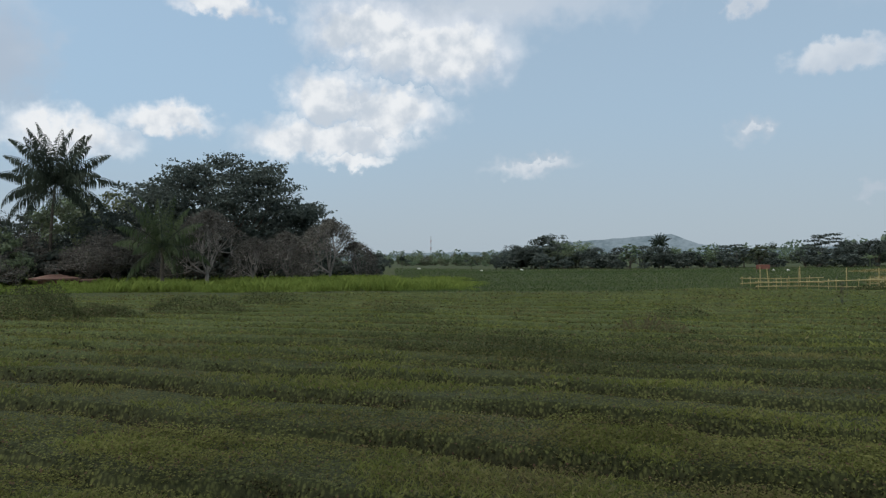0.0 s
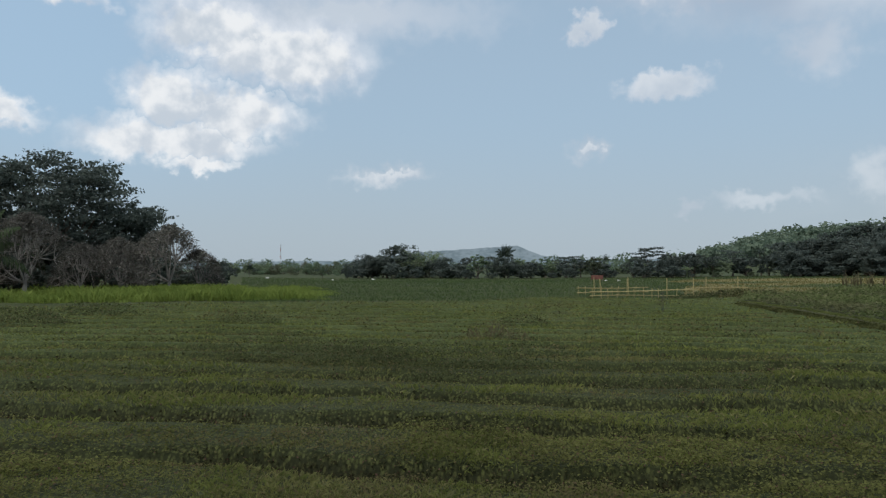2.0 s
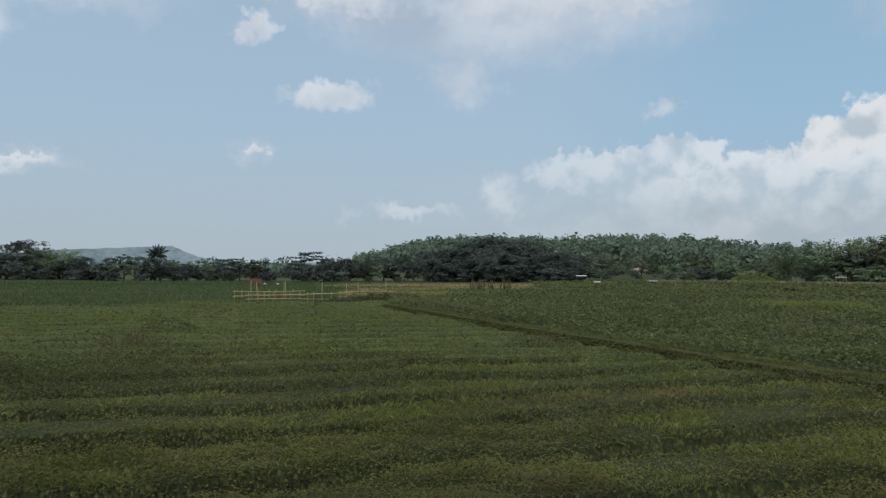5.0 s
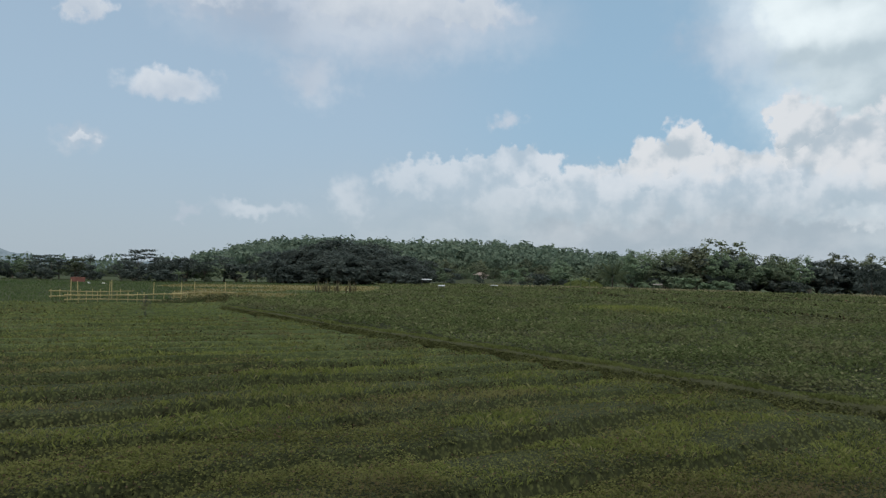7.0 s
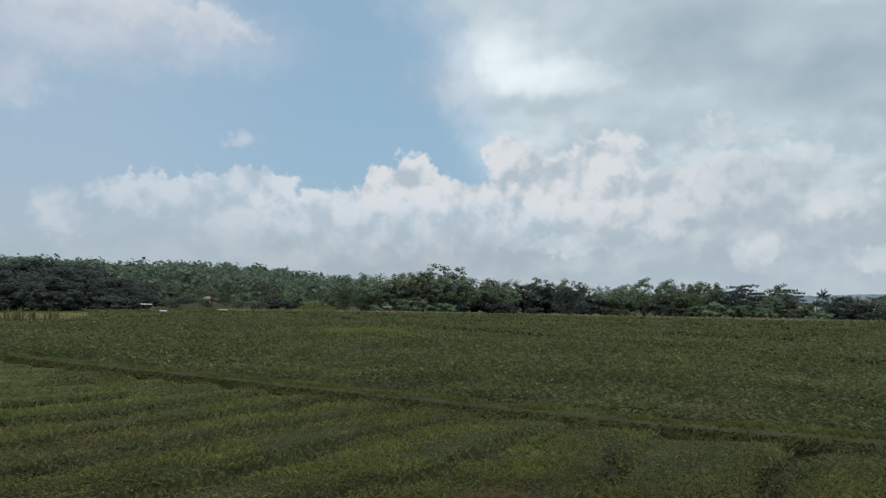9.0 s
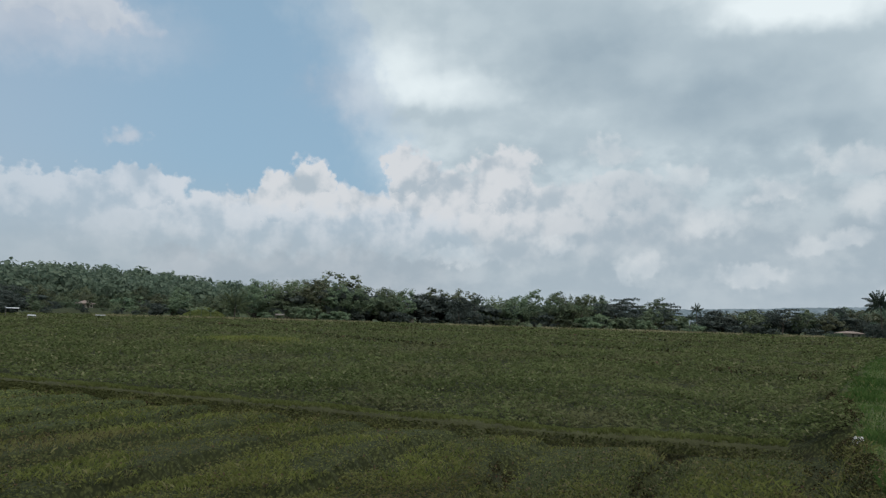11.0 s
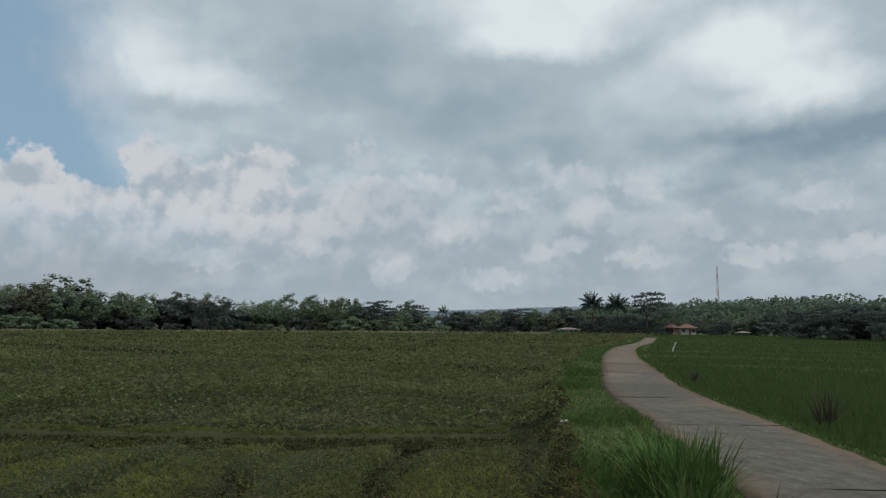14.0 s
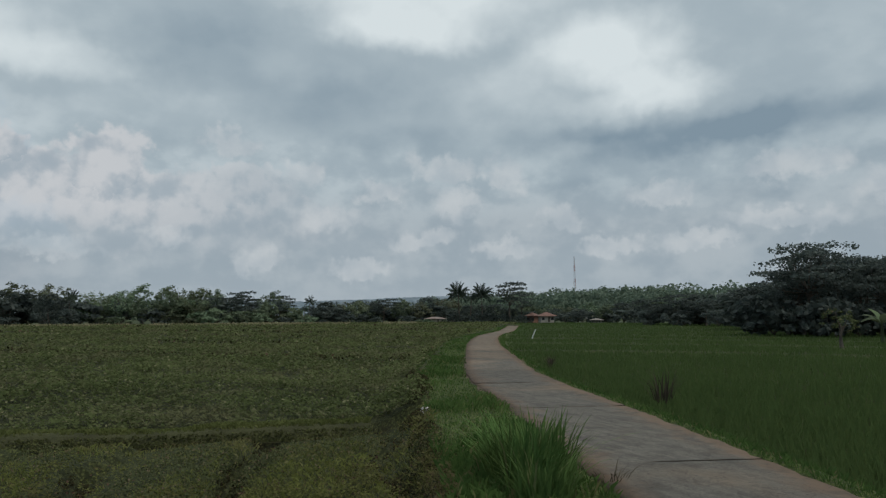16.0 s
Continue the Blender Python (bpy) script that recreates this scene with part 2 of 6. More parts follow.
def rough_material(name, c1, c2, scale=4.0, fine=30.0, bump=0.3, rough=0.85, depth=0.01):
    """A matte surface with stains at two scales and fine relief."""
    m, n = material(name)
    co = n.add("ShaderNodeTexCoord").outputs["Object"]
    a, f = n.noise(co, scale, 4.0), n.noise(co, fine, 6.0, 0.65)
    info = n.add("ShaderNodeObjectInfo")
    fac = n.math("ADD", n.math("MULTIPLY", n.smooth(a, 0.3, 0.7), 0.6), n.math("MULTIPLY", f, 0.4))
    col = n.mix(fac, c1, c2)
    hsv = n.add("ShaderNodeHueSaturation", None, Color=col, Value=n.math("ADD", 0.88, n.math("MULTIPLY", info.outputs["Random"], 0.24)))
    bp = n.add("ShaderNodeBump", None, Strength=bump, Distance=depth, Height=f)
    b = n.add("ShaderNodeBsdfPrincipled", None, Base_Color=hsv.outputs[0], Roughness=rough, Normal=bp.outputs[0], Specular_IOR_Level=0.3)
    n.add("ShaderNodeOutputMaterial", None, Surface=b)
    return m


# leaf_dark and leaf_mid: base colours raised and greyed to stand for distance haze
M_LEAF_DARK = leaf_material("leaf_dark", (0.046, 0.061, 0.055), (0.110, 0.132, 0.112), scale=0.25, vary=0.4, translucent=0.5, gloss=0.3, rough=0.6)
M_LEAF_MID = leaf_material("leaf_mid", (0.078, 0.110, 0.072), (0.220, 0.262, 0.158), scale=0.2, vary=0.8, hues=0.06, translucent=0.48, gloss=0.15, rough=0.55)
# hill leaves: distance haze is mixed into the base colour, paler and cooler
M_LEAF_HILL_HAZE = leaf_material("leaf_hill", (0.085, 0.130, 0.098), (0.225, 0.285, 0.200), scale=0.11, translucent=0.42, gloss=0.1, rough=0.55)
M_LEAF_OLIVE = leaf_material("leaf_olive", (0.070, 0.088, 0.050), (0.185, 0.205, 0.112), scale=0.3, vary=0.7, hues=0.06, gloss=0.4, rough=0.55)
M_LEAF_GREY = leaf_material("leaf_grey", (0.080, 0.078, 0.072), (0.195, 0.180, 0.160), scale=0.4)
M_PALM_YOUNG = leaf_material("leaf_palm_young", (0.050, 0.076, 0.040), (0.125, 0.155, 0.078), scale=0.5, gloss=0.2)
M_PALM = leaf_material("leaf_palm", (0.036, 0.052, 0.040), (0.094, 0.120, 0.084), scale=0.5, gloss=0.2)
M_PALM_DARK = leaf_material("leaf_palm_dark", (0.018, 0.030, 0.022), (0.058, 0.078, 0.056), scale=0.5, gloss=0.2)
M_BAMBOO_LEAF = leaf_material("leaf_bamboo", (0.080, 0.110, 0.066), (0.215, 0.255, 0.140), scale=0.3, vary=0.7, translucent=0.48, gloss=0.15, rough=0.55)
M_BARK = rough_material("bark", (0.055, 0.045, 0.036), (0.15, 0.125, 0.10), 1.5, 9.0, 0.8, 0.9, 0.05)
M_TWIG = rough_material("pale_twig", (0.19, 0.172, 0.165), (0.36, 0.325, 0.30), 1.5, 9.0, 0.5, 0.9, 0.03)
M_BARK_PALE = rough_material("bark_pale", (0.12, 0.105, 0.09), (0.27, 0.24, 0.21), 1.5, 9.0, 0.8, 0.9, 0.05)
M_WEED = leaf_material("weed_leaf", (0.044, 0.051, 0.018), (0.220, 0.224, 0.080), (0.13, 0.085, 0.06), scale=0.35, translucent=0.4, patch=(0.118, 0.088, 0.054))
M_GRASS = leaf_material("grass_blade", (0.094, 0.110, 0.031), (0.262, 0.272, 0.084), (0.27, 0.24, 0.12), scale=0.3, translucent=0.4, patch=(0.205, 0.185, 0.085))
M_DYKE = leaf_material("dyke_blade", (0.095, 0.115, 0.038), (0.200, 0.220, 0.080), scale=0.4)
M_GRASS_DEEP = leaf_material("verge_blade", (0.046, 0.082, 0.023), (0.112, 0.164, 0.050), (0.16, 0.15, 0.07), scale=0.5)
M_BUSH = leaf_material("bush_leaf", (0.050, 0.062, 0.030), (0.128, 0.140, 0.066), (0.18, 0.14, 0.09), scale=0.7)
M_CROP = leaf_material("crop_leaf", (0.060, 0.078, 0.030), (0.162, 0.180, 0.076), (0.22, 0.21, 0.12), scale=0.12, translucent=0.4, patch=(0.135, 0.128, 0.072))
M_BANK = leaf_material("bank_leaf", (0.056, 0.066, 0.027), (0.142, 0.150, 0.062), scale=0.6)
# brown weed leaves, coloured darker still to stand for shade between the beds
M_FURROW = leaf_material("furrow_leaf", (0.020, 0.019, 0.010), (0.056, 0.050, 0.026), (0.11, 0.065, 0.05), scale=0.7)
M_RICE = leaf_material("rice_blade", (0.090, 0.142, 0.049), (0.114, 0.170, 0.060), scale=0.06, translucent=0.55)
M_PADDY = leaf_material("paddy_blade", (0.064, 0.104, 0.044), (0.120, 0.162, 0.066), scale=0.08)
M_TALL = leaf_material("tall_grass_blade", (0.130, 0.168, 0.036), (0.265, 0.305, 0.082), scale=0.12)
M_YELLOW = leaf_material("ripe_rice_blade", (0.135, 0.125, 0.045), (0.235, 0.200, 0.085), scale=0.2)
M_DRY = leaf_material("dry_stalk", (0.080, 0.066, 0.040), (0.165, 0.140, 0.086), scale=1.0)
M_CLUMP = leaf_material("clump_blade", (0.056, 0.098, 0.030), (0.145, 0.212, 0.068), (0.16, 0.18, 0.08), scale=0.8)
M_WITHER = leaf_material("withered_blade", (0.040, 0.034, 0.026), (0.110, 0.092, 0.068), scale=1.0)
M_STRAW = leaf_material("straw_blade", (0.20, 0.175, 0.10), (0.36, 0.32, 0.20), scale=0.2)

M_SOIL = rough_material("dyke_soil", (0.040, 0.042, 0.020), (0.075, 0.078, 0.034), 1.5, 16.0, 0.8, 0.95, 0.03)


# ------------------------------------------------------------------ plan of the ground
AZ_T = [-180, -45, -25, -8, 5, 18, 30, 45, 58, 75, 100, 118, 130, 142, 160, 180]
ZF_T = [0.2, 0.2, 0.3, 0.2, -0.6, -0.6, -0.2, 0.5, 0.9, 1.1, 1.1, 1.1, 0.7, 0.2, 0.2, 0.2]
# crest height of the hills over the eye, in degrees, and their distance
HILL_AZ = [-180, -60, -30, -10, -4, 0, 3, 6, 9.5, 14, 18.4, 20, 24, 30, 35, 37, 41, 48, 56, 60, 64, 70, 80, 95, 105, 113, 121, 126, 132, 138, 146, 160, 180]
HILL_EL = [0.5, 0.5, 0.4, 0.3, 0.25, 0.25, 0.3, 0.4, 0.4, 0.4, 0.4, 0.4, 0.4, 0.6, 1.1, 1.9, 2.45, 2.45, 2.6, 2.35, 1.9, 1.5, 1.2, 0.9, 0.9, 1.1, 1.7, 1.85, 2.05, 1.8, 1.5, 1.0, 0.5]
HILL_R = [700, 700, 900, 1000, 1000, 1000, 1000, 950, 900, 900, 900, 900, 700, 520, 430, 430, 430, 430, 430, 430, 430, 480, 520, 600, 620, 620, 600, 560, 520, 520, 520, 600, 700]
EYE_Z = 2.1

CROP_EDGE = [(24.5, 34.0), (30.0, 41.0), (42.5, 47.5), (62.5, 57.0), (100.0, 92.0), (170.0, 150.0)]
BUND = [(24.5, 34.0), (22.8, 28.5), (19.2, 18.3), (16.5, 8.8), (14.7, 3.4), (13.5, -0.9), (12.8, -4.7)]
ROAD = [(-16.0, 2.6), (-6.0, -1.6), (0.0, -3.6), (5.4, -5.75), (11.4, -8.0), (17.0, -9.9), (25.5, -14.0), (41.5, -21.8), (57.0, -30.2), (67.5, -36.5), (84.0, -47.5), (118.0, -68.0)]
ROAD_HALF = 1.05
WALL = [(-12.0, 3.9), (-4.0, 0.6), (0.5, -1.2), (4.5, -2.6), (6.9, -3.5), (9.1, -4.6), (12.0, -5.5), (14.6, -6.5), (18.0, -8.1)]


def seg_dist(px, py, line):
    """Distance to a polyline, side (positive: to its left) and length along it."""
    best = np.full(px.shape, 1e9)
    side, along = np.zeros(px.shape), np.zeros(px.shape)
    run = 0.0
    for (ax, ay), (bx, by) in zip(line[:-1], line[1:]):
        dx, dy = bx - ax, by - ay
        ln = math.hypot(dx, dy)
        k = np.clip(((px - ax) * dx + (py - ay) * dy) / ln ** 2, 0, 1)
        d = np.hypot(px - ax - k * dx, py - ay - k * dy)
        s = np.sign(dx * (py - ay) - dy * (px - ax))
        u = d < best
        best, side, along = np.where(u, d, best), np.where(u, s, side), np.where(u, run + k * ln, along)
        run += ln
    return best, side, along


def value_noise(x, y, scale, seed=0):
    """Smooth noise from 0 to 1 on arrays."""
    x, y = np.asarray(x, float) / scale + seed * 17.3, np.asarray(y, float) / scale + seed * 9.1
    ix, iy = np.floor(x).astype(np.int64), np.floor(y).astype(np.int64)
    fx, fy = x - ix, y - iy
    fx, fy = fx * fx * (3 - 2 * fx), fy * fy * (3 - 2 * fy)

    def h(a, b):
        v = np.sin((a * 127.1 + b * 311.7 + seed * 74.7)) * 43758.5453
        return v - np.floor(v)
    return (h(ix, iy) * (1 - fx) + h(ix + 1, iy) * fx) * (1 - fy) + (h(ix, iy + 1) * (1 - fx) + h(ix + 1, iy + 1) * fx) * fy


def fbm(x, y, scale, seed=0, octaves=4):
    total, amp, norm = 0, 1.0, 0.0
    for k in range(octaves):
        total = total + amp * value_noise(x, y, scale / 2 ** k, seed + k)
        norm += amp
        amp *= 0.5
    return total / norm


def sstep(v, lo, hi):
    k = np.clip((v - lo) / (hi - lo), 0, 1)
    return k * k * (3 - 2 * k)


ROW_DIR = (0.938, -0.347)
BED = 1.9


def bed_phase(x, y):
    """Place across the raised beds of the near field, in beds."""
    v = x * -ROW_DIR[1] + y * ROW_DIR[0]
    v = v + 0.9 * (fbm(x, y, 14.0, 3, 2) - 0.5) + 0.7 * (fbm(x, y, 2.0, 5, 3) - 0.5)
    return (v - 9.05) / BED + 5.93


def furrow(x, y):
    """1 in the furrows between the beds, 0 on top."""
    p = bed_phase(x, y)
    p = p - np.floor(p)
    lo = 0.80 - 0.14 * sstep(np.hypot(x, y), 11, 22)
    d = np.maximum(sstep(p, lo, lo + 0.15), 1 - sstep(p, 0.03, 0.10))
    return d * (0.22 + 0.78 * sstep(fbm(x, y, 2.8, 8, 3), 0.36, 0.54)) * (1 - 0.45 * sstep(x - 0.5 * y, 3.0, 10.0))


def crop_phase(x, y):
    v = (x * 0.66 - y * 0.75) + 1.6 * (fbm(x, y, 12.0, 13, 2) - 0.5)
    return np.where(v > 21, (v - 28.5) / 14.0, 0.5)


def rice_phase(x, y):
    """Terraces of the rice, counted away from the road."""
    v = np.hypot(x - 8, y + 6) + 7 * (fbm(x, y, 35.0, 15, 2) - 0.5)
    return (v - 34.0) / 11.0


def zones(x, y):
    """Cover of the ground at each place: a dict of masks from 0 to 1."""
    r = np.hypot(x, y)
    az = np.degrees(np.arctan2(x, y))
    rd, rs, _ = seg_dist(x, y, ROAD)
    wd, ws, _ = seg_dist(x, y, WALL)
    bd, bs, _ = seg_dist(x, y, BUND)
    south = (rs < 0) & (az > -60)
    road = rd < ROAD_HALF
    verge = ~road & (((rs > 0) & (rd < 2.5)) | (south & (rd < 1.75)))
    rice = south & ~road & ~verge
    rim = BUND[::-1] + CROP_EDGE[1:]
    east = (x > np.interp(y, [p[1] for p in rim], [p[0] for p in rim]) + 3 * (fbm(x, y, 5.0, 39, 2) - 0.5) * (y > 34)) & (x > 12)
    crop = ~rice & ~road & ~verge & east & ((bd > 0.32) | (y > 34))
    bund = ~rice & ~road & ~verge & ~crop & (bd <= 0.45)
    far = ~rice & ~road & ~verge & ~crop & ~bund & (y > 43 + 7 * (fbm(x, y, 9.0, 37, 3) - 0.5))
    tall = far & (az < 4.5 + 3 * (fbm(x, y, 6.0, 33, 2) - 0.5)) & (r < 75)
    ripe = far & (az > 32 + 8 * (fbm(x, y, 16.0, 43, 2) - 0.5)) & (az < 52) & (r > 50) & (r < 135)
    field = ~(rice | road | verge | crop | bund | far)
    return dict(r=r, az=az, rd=rd, rs=rs, wd=wd, ws=ws, bd=bd, bs=bs, road=road, verge=verge, rice=rice, crop=crop, bund=bund, far=far, tall=tall, ripe=ripe, field=field)


def height(x, y, fine=True):
    x, y = np.asarray(x, float), np.asarray(y, float)
    r = np.hypot(x, y)
    az = np.degrees(np.arctan2(x, y))
    zf = np.interp(az, AZ_T, ZF_T)
    z = zf * sstep(r, 30, 170) + 0.12 * (fbm(x, y, 14, 1, 3) - 0.5) * sstep(r, 3, 12)
    he, hr = np.interp(az, HILL_AZ, HILL_EL), np.interp(az, HILL_AZ, HILL_R)
    crest = EYE_Z + np.tan(np.radians(he)) * hr - zf - 6.0
    crest = crest * (1 + 0.10 * (fbm(az * 10, az * 3, 22, 4, 3) - 0.5))
    z = z + np.maximum(crest, 1) * sstep(r, hr * 0.55, hr) * (1 - 0.6 * sstep(r, hr * 1.2, hr * 2.4)) + 1.5 * (fbm(x, y, 60, 2, 3) - 0.5) * sstep(r, 220, 500)
    z = z + 2.6 * np.exp(-((az - 64.2) / 1.3) ** 2) * sstep(r, 158, 188) * (1 - sstep(r, 192, 225))
    z = z + 1.9 * np.exp(-((az - 55.8) / 3.0) ** 2) * sstep(r, 165, 210) * (1 - sstep(r, 230, 280))
    rd, rs, _ = seg_dist(x, y, ROAD)
    near = 1 - sstep(r, 90, 150)
    bank = 0.5 * (1 - sstep(np.where(rs > 0, (rd - 2.3) / 2.2, rd - 1.35), 0, 0.6))
    z = np.maximum(z, z * (1 - near) + near * np.maximum(bank, z * 0))
    z = np.where((r < 130) & (rd < 2.6), np.maximum(z, bank * near), z)
    if fine:
        Z = zones(x, y)
        bp = bed_phase(x, y)
        z = z + ((0.04 + 0.17 * fbm(x, y, 4.0, 9, 2)) * (1 - bp + np.floor(bp)) - 0.26 * furrow(x, y)) * Z["field"] * (r < 60)
        sb = Z["bd"] * Z["bs"]
        z = z + Z["crop"] * 0.16 - 0.04 * np.exp(-(sb / 0.5) ** 2) * (Z["crop"] | Z["field"] | Z["bund"])
        cp = crop_phase(x, y)
        z = z - 0.3 * Z["crop"] * sstep(np.abs(cp - np.floor(cp) - 0.5) * 2, 0.91, 0.97)
        rt = rice_phase(x, y)
        z = z + Z["rice"] * np.where(rt > 0, 0.13 * (np.floor(rt) - rt + 1), 0)
        z = z - 0.05 * Z["road"]
    return z


def mesh_np(name, verts, faces, mats, smooth=False):
    """A mesh from arrays: verts (n,3), faces (m,3 or 4)."""
    me = bpy.data.meshes.new(name)
    verts, faces = np.asarray(verts, np.float32), np.asarray(faces, np.int32)
    m, k = faces.shape
    me.vertices.add(len(verts))
    me.vertices.foreach_set("co", verts.ravel())
    me.loops.add(m * k)
    me.loops.foreach_set("vertex_index", faces.ravel())
    me.polygons.add(m)
    me.polygons.foreach_set("loop_start", np.arange(0, m * k, k, dtype=np.int32))
    me.polygons.foreach_set("loop_total", np.full(m, k, np.int32))
    if smooth:
        me.polygons.foreach_set("use_smooth", np.ones(m, bool))
    me.update(calc_edges=True)
    for mat in mats:
        me.materials.append(mat)
    return me


# ------------------------------------------------------------------ ground sheet
def ground_material():
    m, n = material("field_soil")
    co = n.add("ShaderNodeNewGeometry").outputs["Position"]
    zone = n.add("ShaderNodeVertexColor", {"layer_name": "cover"})
    big, mid, fine = n.noise(co, 0.12, 4.0), n.noise(co, 1.3, 5.0, 0.6), n.noise(co, 14.0, 6.0, 0.7)
    flat = n.add("ShaderNodeMapping", None, Vector=co, Scale=(1.0, 1.0, 0.4)).outputs[0]
    cell = n.add("ShaderNodeTexVoronoi", None, Vector=flat, Scale=24.0, Randomness=1.0)
    cell2 = n.add("ShaderNodeTexVoronoi", None, Vector=flat, Scale=9.0, Randomness=1.0)
    pick = n.add("ShaderNodeSeparateColor", None, Color=cell.outputs["Color"]).outputs[0]
    pick2 = n.add("ShaderNodeSeparateColor", None, Color=cell2.outputs["Color"]).outputs[1]
    # cell rims and soil go dark: shade between leaves, painted into the colour
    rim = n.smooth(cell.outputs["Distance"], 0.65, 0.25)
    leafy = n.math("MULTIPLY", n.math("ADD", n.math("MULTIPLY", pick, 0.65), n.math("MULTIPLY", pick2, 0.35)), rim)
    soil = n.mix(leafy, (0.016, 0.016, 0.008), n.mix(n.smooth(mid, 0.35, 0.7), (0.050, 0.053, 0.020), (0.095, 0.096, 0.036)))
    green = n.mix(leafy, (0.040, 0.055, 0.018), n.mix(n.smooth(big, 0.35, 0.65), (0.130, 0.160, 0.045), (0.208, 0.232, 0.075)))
    wood = n.mix(fine, (0.030, 0.040, 0.018), (0.07, 0.085, 0.04))
    sep = n.add("ShaderNodeSeparateColor", None, Color=zone.outputs[0])
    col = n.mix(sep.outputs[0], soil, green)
    col = n.mix(sep.outputs[1], col, wood)
    col = n.mix(sep.outputs[2], col, (0.165, 0.145, 0.062))
    bp = n.add("ShaderNodeBump", None, Strength=0.8, Distance=0.06, Height=n.math("ADD", mid, n.math("MULTIPLY", fine, 0.6)))
    b = n.add("ShaderNodeBsdfPrincipled", None, Base_Color=col, Roughness=0.95, Normal=bp.outputs[0], Specular_IOR_Level=0.15)
    n.add("ShaderNodeOutputMaterial", None, Surface=b)
    return m


def build_ground():
    rr = [0.0, 0.3, 0.6, 1.2]
    while rr[-1] < 4400:
        rr.append(rr[-1] * (1.0125 if 3.5 < rr[-1] < 55 else 1.035) if rr[-1] > 1 else rr[-1] + 0.6)
    rr = np.array(rr[1:])
    az = np.concatenate([np.arange(-42, 162, 0.78), np.arange(162, 318, 3.0)])
    az = az[: len(az) // 2 * 2]
    R, A = np.meshgrid(rr, np.radians(az), indexing="ij")
    x, y = R * np.sin(A), R * np.cos(A)
    z = height(x, y)
    nr, na = R.shape
    v = np.stack([x, y, z], -1).reshape(-1, 3)
    idx = np.arange(nr * na).reshape(nr, na)
    a, b = idx[:-1], idx[1:]
    f = np.stack([a, np.roll(a, -1, 1), np.roll(b, -1, 1), b], -1).reshape(-1, 4)
    f = f[:, ::-1]
    v = np.concatenate([v, [[0, 0, float(v[:na, 2].mean())]]])
    k = np.arange(0, na - 1, 2)
    fan = np.stack([np.full(len(k), nr * na), idx[0][(k + 2) % na], idx[0][k + 1], idx[0][k]], -1)
    f = np.concatenate([f, fan])
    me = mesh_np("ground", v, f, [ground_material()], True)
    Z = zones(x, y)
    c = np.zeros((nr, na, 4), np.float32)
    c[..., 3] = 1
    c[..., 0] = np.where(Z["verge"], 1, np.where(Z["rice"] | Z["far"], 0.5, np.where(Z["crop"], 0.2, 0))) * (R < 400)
    # furrows lose the green and take the soil colour with its painted shade
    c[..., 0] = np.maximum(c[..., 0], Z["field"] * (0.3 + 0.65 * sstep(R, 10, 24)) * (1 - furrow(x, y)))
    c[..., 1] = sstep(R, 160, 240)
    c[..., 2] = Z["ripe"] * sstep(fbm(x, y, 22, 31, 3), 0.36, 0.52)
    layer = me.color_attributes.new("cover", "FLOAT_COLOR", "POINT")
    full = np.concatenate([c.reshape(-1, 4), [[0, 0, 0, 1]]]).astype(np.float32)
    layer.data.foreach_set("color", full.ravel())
    return tagged(new("ground", me), "uneven farmland with raised beds, dykes and wooded low hills", "ground", kind="structure")


build_ground()


# ------------------------------------------------------------------ hazy ridges on the horizon
RIDGE = [(-60, 0.45), (-6, 0.42), (-2, 0.62), (4.5, 0.60), (6.4, 0.85), (10, 1.30), (12.3, 1.48), (16.7, 1.72), (18.4, 1.90), (19.5, 1.40), (20.5, 1.05), (24, 0.7),
         (40, 0.8), (90, 1.2), (97, 1.5), (103, 1.55), (108, 1.75), (113, 1.90), (116, 2.0), (122, 1.6), (140, 1.2), (170, 0.6)]


def build_ridge():
    m, n = material("hazy_ridge")
    co = n.add("ShaderNodeNewGeometry").outputs["Position"]
    tall = n.add("ShaderNodeMapping", None, Vector=co, Scale=(1.0, 1.0, 2.2)).outputs[0]
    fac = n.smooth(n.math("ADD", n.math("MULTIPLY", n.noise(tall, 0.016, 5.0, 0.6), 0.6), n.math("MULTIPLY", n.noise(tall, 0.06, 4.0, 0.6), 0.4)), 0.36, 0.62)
    # the ridge glows by itself: haze is painted as blue-grey emission
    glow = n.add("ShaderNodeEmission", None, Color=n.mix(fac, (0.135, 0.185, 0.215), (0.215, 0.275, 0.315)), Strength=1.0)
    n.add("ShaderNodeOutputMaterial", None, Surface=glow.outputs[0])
    az = np.arange(-60, 170, 0.12)
    rr = 2600.0
    el = np.interp(az, [p[0] for p in RIDGE], [p[1] for p in RIDGE])
    el = el + 0.12 * (fbm(az * 10, az * 0, 9.0, 88, 4) - 0.5) + 0.05 * (value_noise(az * 10, az * 0, 1.1, 89) - 0.5)
    x, y = rr * np.sin(np.radians(az)), rr * np.cos(np.radians(az))
    v = np.concatenate([np.stack([x, y, np.full(len(az), -30.0)], -1), np.stack([x * 1.03, y * 1.03, EYE_Z + np.tan(np.radians(el)) * rr * 1.03], -1)])
    k = np.arange(len(az) - 1)
    f = np.stack([k, k + 1, k + 1 + len(az), k + len(az)], -1)
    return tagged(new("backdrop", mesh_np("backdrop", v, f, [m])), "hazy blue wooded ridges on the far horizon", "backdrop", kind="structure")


build_ridge()


